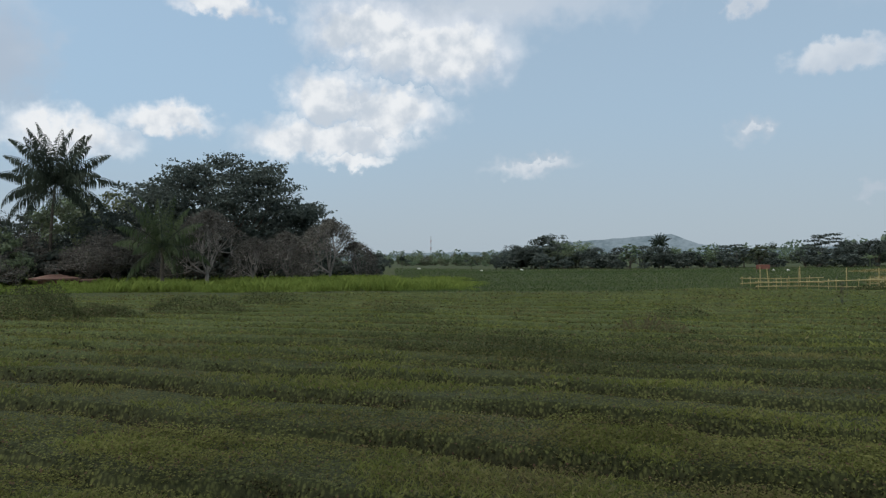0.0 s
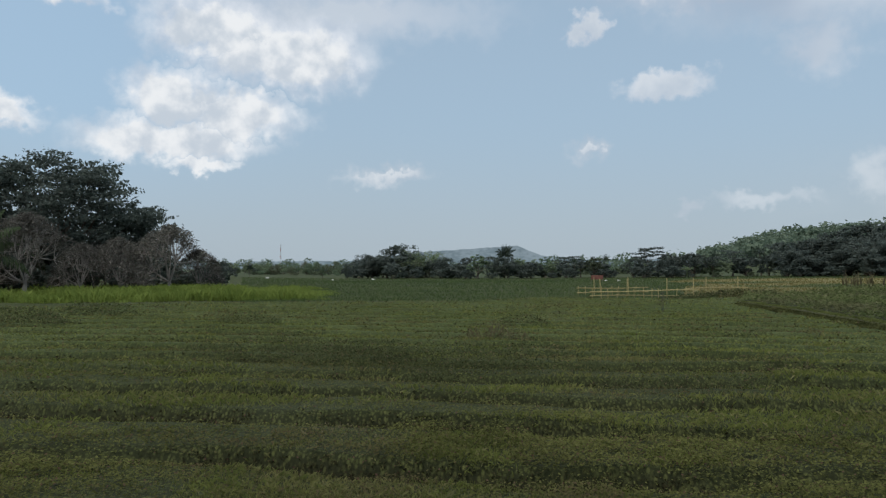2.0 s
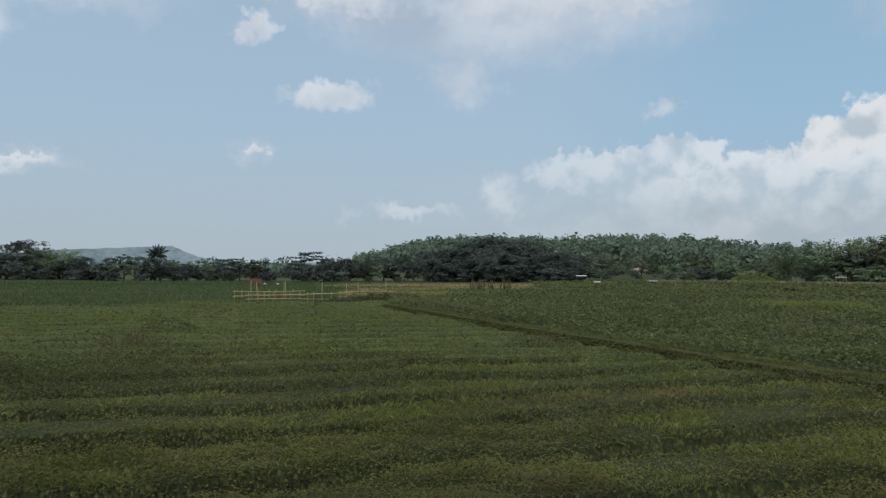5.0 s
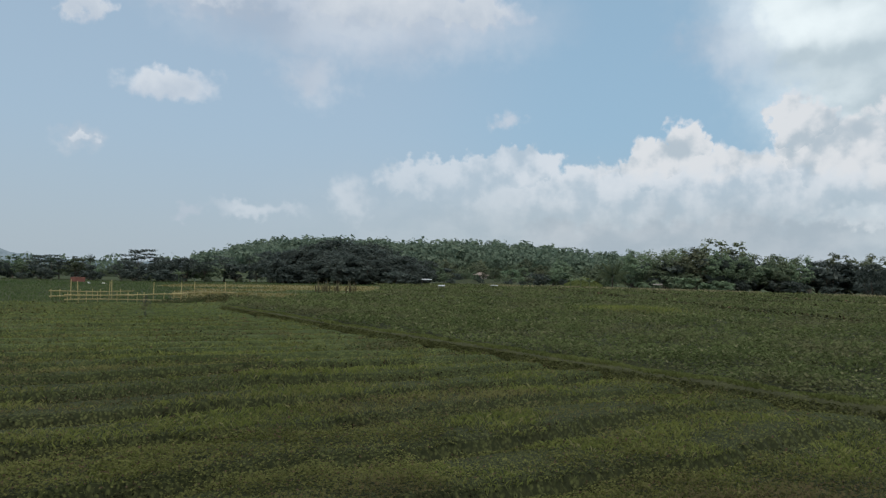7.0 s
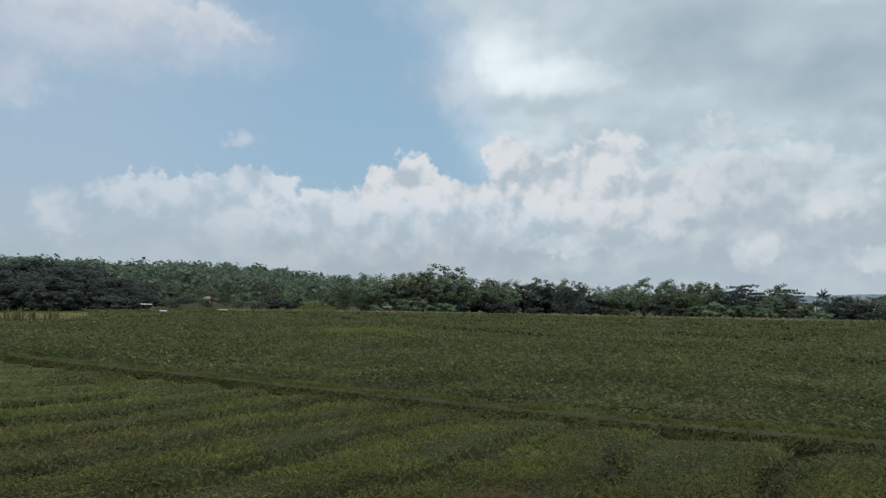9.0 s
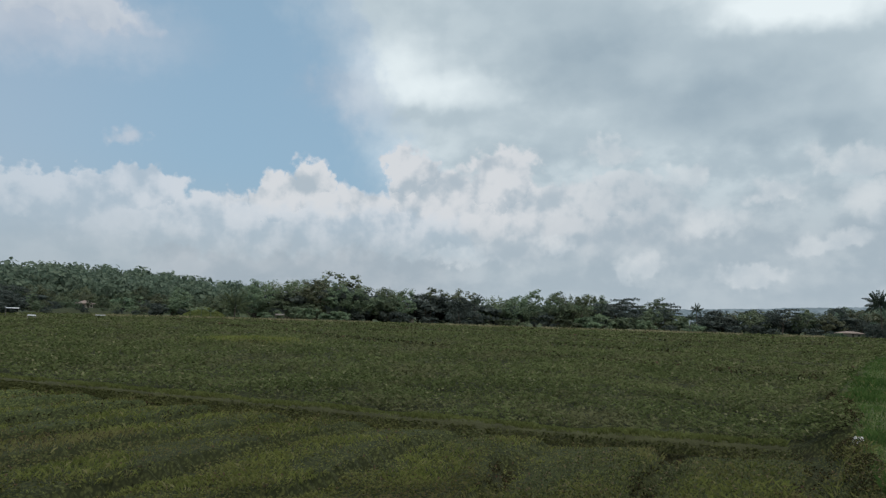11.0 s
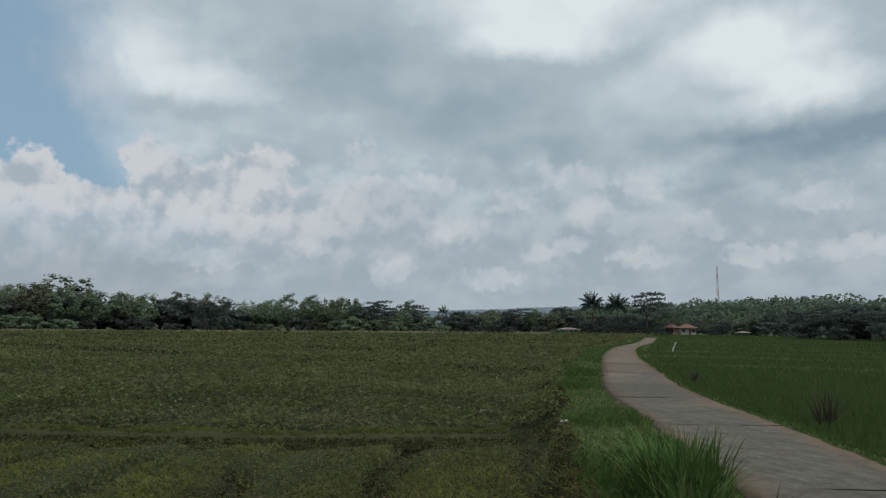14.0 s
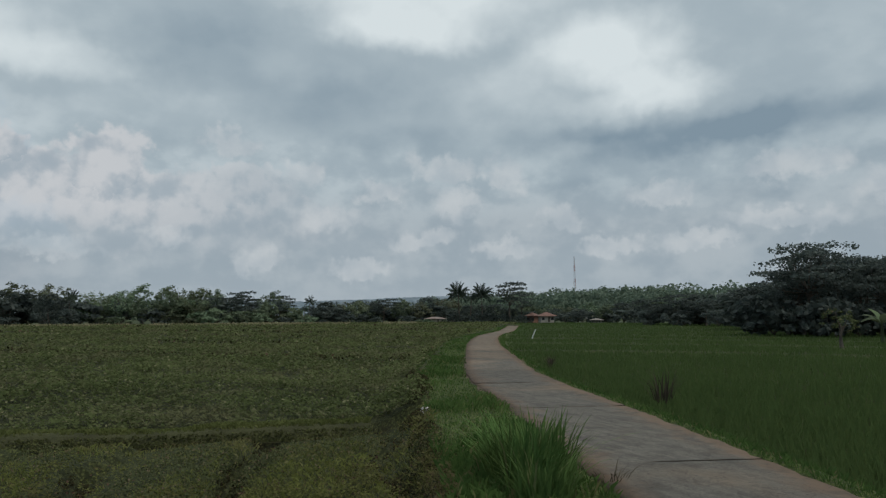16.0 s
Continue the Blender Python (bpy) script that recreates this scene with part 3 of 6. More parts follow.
# ------------------------------------------------------------------ low plants that cover the fields
def scatter(n, r0, r1, az0, az1, seed, power=1.0):
    """Places spread evenly over bearing and over the logarithm of the distance."""
    rng = np.random.default_rng(seed)
    r = r0 * (r1 / r0) ** (rng.random(n) ** power)
    a = np.radians(rng.uniform(az0, az1, n))
    return r * np.sin(a), r * np.cos(a), r, rng


def blades(x, y, z, h, w, rng, lean=0.35):
    """Grass blades, one bent triangle pair each."""
    n = len(x)
    a = rng.uniform(0, 6.283, n)
    b = rng.uniform(0, 6.283, n)
    tilt = rng.uniform(0.1, 1.0, n) * lean
    dx, dy = np.cos(a) * tilt, np.sin(a) * tilt
    sx, sy = np.cos(b) * w / 2, np.sin(b) * w / 2
    p0 = np.stack([x - sx, y - sy, z], -1)
    p1 = np.stack([x + sx, y + sy, z], -1)
    m = np.stack([x + dx * h * 0.35 + sx * 0.8, y + dy * h * 0.35 + sy * 0.8, z + h * 0.6], -1)
    t = np.stack([x + dx * h, y + dy * h, z + h * (1 - 0.25 * tilt)], -1)
    v = np.stack([p0, p1, m, t], 1).reshape(-1, 3)
    return v, np.arange(n * 4).reshape(n, 4)


def cover_leaves(x, y, z, size, rng, tilt=0.8):
    """Small leaves that lie more or less flat above the soil."""
    n = len(x)
    a = rng.uniform(0, 6.283, n)
    up = rng.normal(0, tilt, n) * 0.5
    d = unit(np.stack([np.cos(a), np.sin(a), up], -1))
    s = unit(np.cross(d, np.stack([rng.normal(0, tilt, n) * 0.5, rng.normal(0, tilt, n) * 0.5, np.ones(n)], -1)))
    c = np.stack([x, y, z], -1)
    L = size[:, None]
    v = np.stack([c - d * L * 0.5, c + s * L * 0.32 - d * L * 0.05, c + d * L * 0.5, c - s * L * 0.32 - d * L * 0.05], 1).reshape(-1, 3)
    return v, np.arange(n * 4).reshape(n, 4)


def stuff(name, vf, mat, label, category):
    v, f = vf
    return tagged(new(name, mesh_np(name, v, f, [mat])), label, category, kind="stuff")


def unit(v):
    return v / np.maximum(np.linalg.norm(v, axis=-1, keepdims=True), 1e-9)


# patches of tall dark weeds in the near field: x, y, half length, half width, height
PATCHES = [(-0.6, 16.2, 2.3, 0.9, 0.50), (1.9, 14.2, 2.0, 0.9, 0.58), (4.2, 13.3, 2.0, 0.9, 0.60), (2.6, 12.4, 0.7, 0.4, 0.45), (8.3, 23.6, 0.9, 0.6, 0.45),
           (-15.5, 25.8, 2.6, 1.2, 1.15), (-12.6, 25.4, 2.0, 0.8, 0.5), (-10.3, 28.6, 2.4, 0.9, 0.6), (-8.2, 32.6, 1.6, 0.7, 0.6), (-1.7, 26.8, 1.3, 0.6, 0.4),
           (6.8, 10.2, 1.9, 0.5, 0.34), (15.2, 13.2, 1.1, 0.6, 0.45), (7.5, 5.4, 0.5, 0.35, 0.32), (30.5, 43.0, 3.2, 0.9, 0.55), (26.0, 41.2, 1.4, 0.5, 0.35)]
DITCH = [(6.6, -3.1, 0.9, 0.24, 0.09), (8.2, -3.9, 1.0, 0.24, 0.11), (10.0, -4.6, 1.0, 0.26, 0.13), (11.8, -5.2, 1.0, 0.28, 0.14), (13.6, -5.9, 0.9, 0.30, 0.17), (15.6, -6.8, 1.0, 0.28, 0.15), (18.0, -7.7, 1.2, 0.28, 0.12)]
PATCHES_EAST = [(5.8, 5.2, 0.35, 0.25, 0.2), (13.2, 3.2, 0.45, 0.35, 0.25), (9.2, 1.5, 0.6, 0.4, 0.26), (11.5, 0.6, 1.0, 0.6, 0.34), (9.8, -1.3, 1.4, 0.7, 0.30),
                (8.9, -1.0, 0.9, 0.6, 0.28), (10.0, -2.7, 1.3, 0.7, 0.32), (8.4, -4.0, 1.1, 0.4, 0.2), (11.6, -4.2, 1.0, 0.4, 0.2), (13.6, 18.6, 0.8, 0.3, 0.25)]
RED_TUFTS = [(5.8, 19.2, 1.0, 0.6, 0.55), (9.95, 12.0, 0.55, 0.4, 0.33), (16.0, 13.5, 0.8, 0.5, 0.35), (0.6, 8.2, 0.5, 0.3, 0.2)]


def patch_height(x, y, patches):
    """Height of the weeds at each place: 0 outside the patches."""
    out = np.zeros(x.shape)
    for px, py, a, b, h in patches:
        u = (x - px) * ROW_DIR[0] + (y - py) * ROW_DIR[1]
        v = -(x - px) * ROW_DIR[1] + (y - py) * ROW_DIR[0]
        d = (u / a) ** 2 + (v / b) ** 2 + 1.5 * (fbm(x, y, 1.1, 21, 3) - 0.5)
        out = np.maximum(out, h * np.clip(1.2 - d, 0, 1) ** 0.8)
    return out


# near field: short grass on the beds, leafy weeds between
x, y, r, rng = scatter(300000, 4.2, 62, -37, 128, 101, 0.95)
Z = zones(x, y)
fu = furrow(x, y)
tuft = fbm(x, y, 1.1, 41, 3)
keep = Z["field"] & (Z["bd"] > 0.75) & (rng.random(len(x)) < 0.22 + 0.85 * sstep(tuft, 0.42, 0.62)) & (rng.random(len(x)) > 1.3 * fu) & (patch_height(x, y, PATCHES) < 0.1)
x, y, r, tuft = x[keep], y[keep], r[keep], tuft[keep]
s = np.maximum(1, r / 8.0) ** 0.85
h = (0.022 + 0.058 * sstep(tuft, 0.35, 0.75)) * rng.uniform(0.6, 1.3, len(x)) * np.minimum(s, 1.5)
a, q = rng.uniform(0, 6.283, 26000), 4.6 * np.sqrt(rng.random(26000))
foot = np.stack([q * np.cos(a), q * np.sin(a)])[:, zones(q * np.cos(a), q * np.sin(a))["field"]]
x, y = np.concatenate([x, foot[0]]), np.concatenate([y, foot[1]])
h, s = np.concatenate([h, rng.uniform(0.03, 0.10, foot.shape[1])]), np.concatenate([s, np.ones(foot.shape[1])])
stuff("short_grass", blades(x, y, height(x, y) - 0.01, h, 0.0055 * s * rng.uniform(0.7, 1.4, len(x)), rng, 1.1), M_GRASS, "short bright green grass growing over the raised beds", "grass")

x, y, r, rng = scatter(400000, 4.2, 46, -37, 128, 102, 0.95)
xn, yn, rn, _ = scatter(260000, 4.0, 9.5, -37, 128, 122, 0.95)
x, y, r = np.concatenate([x, xn]), np.concatenate([y, yn]), np.concatenate([r, rn])
Z = zones(x, y)
fu = furrow(x, y)
mat_n = fbm(x, y, 2.6, 44, 3)
lump = sstep(fbm(x, y, 0.5, 46, 2), 0.34, 0.66)
keep = Z["field"] & (rng.random(len(x)) < (0.42 + 0.5 * sstep(mat_n, 0.42, 0.62)) * (0.45 + 0.75 * lump) * (1 - 1.1 * fu))
x, y, r, fu, mat_n, lump = x[keep], y[keep], r[keep], fu[keep], mat_n[keep], lump[keep]
s = (r / 9.0) ** 0.75
z = height(x, y) + rng.random(len(x)) ** 1.2 * (0.03 + 0.13 * lump * sstep(mat_n, 0.3, 0.65))
x, y = np.concatenate([x, foot[0] + 0.02]), np.concatenate([y, foot[1] + 0.02])
z = np.concatenate([z, height(foot[0], foot[1]) + 0.06 * rng.random(foot.shape[1])])
s = np.concatenate([s, np.ones(foot.shape[1])])
stuff("low_weeds", cover_leaves(x, y, z + 0.01, 0.032 * s * rng.uniform(0.6, 1.5, len(x)), rng), M_WEED, "low leafy weeds matted over the harvested beds", "weeds")

# brown weeds on the risers between the beds, shade added in their leaf colour
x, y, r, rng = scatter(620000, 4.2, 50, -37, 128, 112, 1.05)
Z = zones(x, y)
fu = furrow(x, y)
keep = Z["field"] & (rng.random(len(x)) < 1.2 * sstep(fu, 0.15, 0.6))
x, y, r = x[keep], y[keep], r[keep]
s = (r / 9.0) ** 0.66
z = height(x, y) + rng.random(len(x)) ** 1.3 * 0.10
stuff("furrow_weeds", cover_leaves(x, y, z, 0.033 * s * rng.uniform(0.6, 1.5, len(x)), rng, 1.5), M_FURROW, "brown leafy weeds, darkened for shade, on the risers between the beds", "weeds")

# dyke between the near field and the crop, with a mown grass top
def smooth_line(line, step):
    p = np.array(line, float)
    for _ in range(3):
        q = np.empty((2 * len(p) - 2, 2))
        q[0::2], q[1::2] = 0.75 * p[:-1] + 0.25 * p[1:], 0.25 * p[:-1] + 0.75 * p[1:]
        p = np.concatenate([p[:1], q, p[-1:]])
    seg = np.concatenate([[0], np.cumsum(np.hypot(*np.diff(p, axis=0).T))])
    k = np.arange(0, seg[-1], step)
    xy = np.stack([np.interp(k, seg, p[:, 0]), np.interp(k, seg, p[:, 1])], -1)
    return xy, unit(np.gradient(xy, axis=0))


def build_dyke(line, half, rise, seed, dense, label):
    rng = np.random.default_rng(seed)
    xy, d = smooth_line(line, 0.12)
    nrm = np.stack([-d[:, 1], d[:, 0]], -1)
    wave = 0.10 * (fbm(xy[:, 0], xy[:, 1], 2.2, seed, 3) - 0.5)
    prof = np.array([(-2.4, -2.2), (-1.25, -0.1), (-0.9, 0.82), (-0.5, 1.0), (0.5, 1.0), (0.95, 0.8), (1.4, -0.2), (2.4, -2.2)])
    base = height(xy[:, 0], xy[:, 1], False)
    off = prof[:, 0][None] * half + wave[:, None] + rng.normal(0, 0.015, (len(xy), 8))
    z = base[:, None] + prof[:, 1][None] * rise * (0.85 + 0.3 * fbm(xy[:, 0], xy[:, 1], 1.5, seed + 1, 2))[:, None]
    v = np.concatenate([xy[:, None] + nrm[:, None] * off[..., None], z[..., None]], -1)
    n = len(xy)
    idx = np.arange(n * 8).reshape(n, 8)
    f = np.stack([idx[:-1, :-1], idx[1:, :-1], idx[1:, 1:], idx[:-1, 1:]], -1).reshape(-1, 4)[:, ::-1]
    ob = tagged(new("field_dyke", mesh_np("field_dyke", v.reshape(-1, 3), f, [M_SOIL], True)), label, "dyke", kind="structure")
    r = np.hypot(xy[:, 0], xy[:, 1])
    w = 1 / np.maximum(r, 8)
    i = rng.choice(n - 1, dense, p=(w / w.sum())[:-1] / (w / w.sum())[:-1].sum())
    o = rng.uniform(-0.75, 0.75, dense) * half + wave[i]
    p = xy[i] + nrm[i] * o[:, None] + d[i] * rng.uniform(0, 0.12, (dense, 1))
    zz = base[i] + rise * (0.85 + 0.3 * fbm(p[:, 0], p[:, 1], 1.5, seed + 1, 2)) * np.where(np.abs(o - wave[i]) > 0.55 * half, 0.9, 1.0)
    s = np.maximum(1, r[i] / 10) ** 0.85
    g = blades(p[:, 0], p[:, 1], zz - 0.02, rng.uniform(0.03, 0.11, dense) * (0.5 + fbm(p[:, 0], p[:, 1], 0.9, 33, 2)), 0.010 * s, rng, 1.0)
    stuff("dyke_grass", g, M_DYKE, "short bright grass on top of the field dyke", "grass")
    m = dense
    i = rng.choice(n - 1, m)
    sd = np.where(rng.random(m) < 0.75, -1.0, 1.0)
    q = rng.random(m) * 1.25
    o = sd * half * (0.95 + 0.9 * q) + wave[i]
    p = xy[i] + nrm[i] * o[:, None] + d[i] * rng.uniform(0, 0.14, (m, 1))
    zz = base[i] + np.maximum(rise * (0.66 - 0.7 * q), 0.02)
    s = np.maximum(1, np.hypot(p[:, 0], p[:, 1]) / 10) ** 0.85
    stuff("dyke_weeds", cover_leaves(p[:, 0], p[:, 1], zz + 0.03 * rng.random(m), 0.036 * s * rng.uniform(0.6, 1.4, m), rng, 1.6), M_BANK, "dark weeds on the steep side of the field dyke", "weeds")
    return ob


build_dyke(BUND, 0.22, 0.24, 5, 30000, "grassy earth dyke between the beds and the crop")

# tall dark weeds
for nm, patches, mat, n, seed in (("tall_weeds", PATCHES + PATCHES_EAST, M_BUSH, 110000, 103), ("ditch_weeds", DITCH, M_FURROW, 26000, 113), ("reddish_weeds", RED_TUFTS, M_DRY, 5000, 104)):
    rng = np.random.default_rng(seed)
    area = np.array([p[2] * p[3] * p[4] ** 0.5 / max(1, math.hypot(p[0], p[1]) / 14) ** 0.4 for p in patches])
    pick = rng.choice(len(patches), n, p=area / area.sum())
    P = np.array(patches)[pick]
    u, v = P[:, 2] * rng.uniform(-1.5, 1.5, n), P[:, 3] * rng.uniform(-1.5, 1.5, n)
    x = P[:, 0] + u * ROW_DIR[0] - v * ROW_DIR[1]
    y = P[:, 1] + u * ROW_DIR[1] + v * ROW_DIR[0]
    hh = patch_height(x, y, patches)
    k = hh > 0.03
    x, y, hh = x[k], y[k], hh[k]
    s = np.maximum(1, np.hypot(x, y) / 12) ** 0.8
    z0 = height(x, y)
    z = z0 + hh * rng.random(len(x)) ** 0.55 * (0.7 + 0.6 * fbm(x, y, 0.5, 51, 2))
    c = cover_leaves(x, y, z, (0.021 if nm == "ditch_weeds" else 0.030) * s * rng.uniform(0.6, 1.5, len(x)), rng, 1.6)
    st = rng.random(len(x)) < (0.0 if nm == "tall_weeds" else 0.05)
    b = blades(x[st], y[st], z0[st], hh[st] * rng.uniform(0.6, 1.15, st.sum()), 0.007 * s[st], rng, 0.7)
    stuff(nm, (np.concatenate([c[0], b[0]]), np.concatenate([c[1], b[1] + len(c[0])])), mat,
          {"tall_weeds": "tall dark weeds in dense patches between the beds", "ditch_weeds": "dark brown weeds choking the roadside ditch"}.get(nm, "dry reddish weeds standing in the field"), "weeds")

# bean crop beyond the dyke: low bushy plants with dark gaps between
x, y, r, rng = scatter(62000, 11, 175, 34, 128, 105, 1.0)
Z = zones(x, y)
cp = crop_phase(x, y)
gap = sstep(np.abs(cp - np.floor(cp) - 0.5) * 2, 0.90, 0.965)
dens = 0.6 * fbm(x, y, 1.4, 61, 3) + 0.4 * fbm(x, y, 6.0, 67, 2)
keep = Z["crop"] & (rng.random(len(x)) > 0.97 * gap) & (rng.random(len(x)) < 0.45 + 0.8 * sstep(dens, 0.35, 0.6)) & ((Z["bd"] > 0.42) | (y > 34))
x, y, r, dens, gap = x[keep], y[keep], r[keep], dens[keep], gap[keep]
per = 9
s = np.maximum(1, r / 17.0) ** 0.72
rad = 0.16 * s * rng.uniform(0.7, 1.35, len(x))
tall = (0.16 + 0.28 * sstep(dens, 0.28, 0.68)) * rng.uniform(0.7, 1.25, len(x)) * (1 - 0.6 * gap)
d = unit(rng.normal(size=(len(x), per, 3)))
d[..., 2] = np.abs(d[..., 2])
q = rng.uniform(0.55, 1.0, (len(x), per))
z0 = height(x, y)
px, py = x[:, None] + d[..., 0] * rad[:, None] * q, y[:, None] + d[..., 1] * rad[:, None] * q
pz = z0[:, None] + tall[:, None] * (0.25 + 0.75 * d[..., 2] * q)
stuff("bean_crop", cover_leaves(px.ravel(), py.ravel(), pz.ravel(), np.repeat(s, per) * 0.078 * rng.uniform(0.6, 1.4, len(x) * per), rng, 0.9), M_CROP, "knee-high leafy bean crop in wide beds", "crop")

# a patch of fresh grass in the crop
FRESH = (46.5, 18.6)
rng = np.random.default_rng(119)
n = 3500
u, q = rng.normal(0, 2.4, n), rng.normal(0, 1.5, n)
x, y = FRESH[0] + u * 0.75 - q * 0.66, FRESH[1] + u * 0.66 + q * 0.75
stuff("fresh_grass", blades(x, y, height(x, y), rng.uniform(0.35, 0.62, n) * np.exp(-(u / 5) ** 2), 0.03, rng, 0.5), M_GRASS, "fresh bright green grass in a patch of the crop", "grass")

# a cleared slope of fresh grass under the far trees
n = 6000
a, r = np.radians(rng.uniform(62.7, 65.8, n)), rng.uniform(160, 190, n)
x, y = r * np.sin(a), r * np.cos(a)
stuff("slope_grass", blades(x, y, height(x, y) - 0.02, rng.uniform(0.2, 0.45, n), 0.22, rng, 0.6), M_DYKE, "fresh yellow-green grass on a cleared slope", "grass")

# added dark leaf rows in place of the shaded lines between the crop beds
x, y, r, rng = scatter(260000, 12, 130, 34, 128, 115, 0.85)
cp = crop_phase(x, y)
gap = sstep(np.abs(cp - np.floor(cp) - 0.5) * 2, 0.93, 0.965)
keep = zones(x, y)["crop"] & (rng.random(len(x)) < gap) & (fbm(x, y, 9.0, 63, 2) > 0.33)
x, y, r = x[keep], y[keep], r[keep]
z = height(x, y) + 0.3 + 0.30 * rng.random(len(x))
stuff("crop_weeds", cover_leaves(x, y, z, 0.075 * np.maximum(1, r / 16) ** 0.75 * rng.uniform(0.6, 1.5, len(x)), rng, 1.5), M_FURROW, "added rows of dark leaves standing for shaded lines between the crop beds", "weeds")

# dry straw along the far rim of the crop
rng = np.random.default_rng(118)
n = 9000
a, r = rng.uniform(52, 112, n), rng.uniform(146, 156, n)
x, y = r * np.sin(np.radians(a)), r * np.cos(np.radians(a))
k = fbm(x, y, 11.0, 65, 3) > 0.58
x, y = x[k], y[k]
stuff("dry_straw", blades(x, y, height(x, y), rng.uniform(0.3, 0.75, len(x)), 0.22, rng, 0.5), M_STRAW, "pale dry straw along the far rim of the crop", "straw")

# rice right of the road
x, y, r, rng = scatter(190000, 9, 205, 100, 154, 106, 0.85)
Z = zones(x, y)
rt = rice_phase(x, y)
fr = rt - np.floor(rt)
keep = Z["rice"] & ((rt < 0) | (fr > 0.05) & (fr < 0.93))
x, y, r = x[keep], y[keep], r[keep]
s = np.maximum(1, r / 12.0) ** 0.9
h = 0.30 * rng.uniform(0.7, 1.25, len(x)) * (0.8 + 0.4 * fbm(x, y, 3.0, 71, 2))
stuff("young_rice", blades(x, y, height(x, y) - 0.02, h, 0.011 * s, rng, 0.35), M_RICE, "dense young rice standing deep green", "rice")

x, y, r, rng = scatter(160000, 36, 190, 110, 154, 116, 0.8)
rt = rice_phase(x, y)
fr = rt - np.floor(rt)
keep = zones(x, y)["rice"] & (rt > 0.5) & (fr > 0.92)
x, y, r = x[keep], y[keep], r[keep]
stuff("terrace_grass", blades(x, y, height(x, y) - 0.02, 0.16 * rng.uniform(0.6, 1.4, len(x)), 0.010 * (r / 10) ** 0.9, rng, 0.6), M_GRASS_DEEP, "short grass on the rims of the rice terraces", "grass")

# grass of the verge, longer on the side of the ditch
rng = np.random.default_rng(107)
xy, d = smooth_line(ROAD, 0.1)
r = np.hypot(xy[:, 0], xy[:, 1])
w = np.where(xy[:, 0] > -6.0, np.where((xy[:, 0] > 2.0) & (r > 4.5), 1, 0.4) / np.maximum(r, 7), 0)
n = 56000
i = rng.choice(len(xy), n, p=w / w.sum())
left = rng.random(n) < 0.68
o = np.where(left, ROAD_HALF - 0.1 + 1.65 * rng.random(n), -(ROAD_HALF - 0.05 + 0.75 * rng.random(n)))
p = xy[i] + np.stack([-d[i, 1], d[i, 0]], -1) * o[:, None] + d[i] * rng.uniform(0, 0.1, (n, 1))
x, y = p[:, 0], p[:, 1]
s = np.maximum(1, r[i] / 8.0) ** 0.9
h = np.where(left, 0.07 + 0.11 * sstep(fbm(x, y, 1.2, 81, 3), 0.4, 0.75), 0.10) * rng.uniform(0.5, 1.3, n)
h = h * np.where(np.abs(o) < ROAD_HALF + 0.08, 0.45, 1.0)
stuff("verge_grass", blades(x, y, height(x, y) - 0.02, h, 0.0055 * s, rng, 0.7), M_GRASS_DEEP, "lush green grass on the road verge", "grass")

# tall bright grass before the grove
rng = np.random.default_rng(108)
n = 95000
x, y = rng.uniform(-52, 7, n), 43 + rng.random(n) ** 1.1 * 32
wob = fbm(x, y, 5.0, 91, 3)
lim = 5.2 + 5 * (fbm(x, y, 3.0, 95, 2) - 0.5)
keep = (wob > 0.34) & (y > 45.0 + 9 * (fbm(x, y, 7.0, 96, 2) - 0.5)) & (np.degrees(np.arctan2(x, y)) < lim)
x, y, wob = x[keep], y[keep], wob[keep]
h = (0.10 + 0.80 * sstep(0.6 * wob + 0.4 * fbm(x, y, 1.8, 93, 2), 0.38, 0.66)) * rng.uniform(0.5, 1.15, len(x)) * sstep(4.8 - np.degrees(np.arctan2(x, y)), 0, 6.0)
stuff("tall_grass", blades(x, y, height(x, y) - 0.03, h, 0.045, rng, 0.7), M_TALL, "tall bright yellow-green grass along the far dyke", "grass")

# far paddies: tufts at the edges of the terraces
x, y, r, rng = scatter(66000, 44, 180, -4, 50, 109)
Z = zones(x, y)
terr = (np.hypot(x, y * 1.15) + 5 * (fbm(x, y, 30, 35, 2) - 0.5)) / 9.5
keep = Z["far"] & (np.abs(terr - np.floor(terr) - 0.5) < 0.44)
x, y, r = x[keep], y[keep], r[keep]
ripe = (Z["ripe"][keep]) & (fbm(x, y, 22, 31, 3) > 0.44)
s = r / 40
for nm, m, mat, lab in (("paddy_grass", ~ripe, M_PADDY, "short green rice in the distant paddies"), ("ripe_rice", ripe, M_YELLOW, "ripening orange-yellow rice beyond the bamboo fence")):
    stuff(nm, blades(x[m], y[m], height(x[m], y[m]) - 0.02, 0.17 * rng.uniform(0.6, 1.2, m.sum()), 0.04 * s[m], rng, 0.5), mat, lab, "rice")


# ------------------------------------------------------------------ plants: generators
def part(name, me, parent, label=""):
    ob = new(name, me)
    ob.parent = parent
    return tagged(ob, label)


def thing(name, label, category, group=""):
    return tagged(new(name), label, category, group)


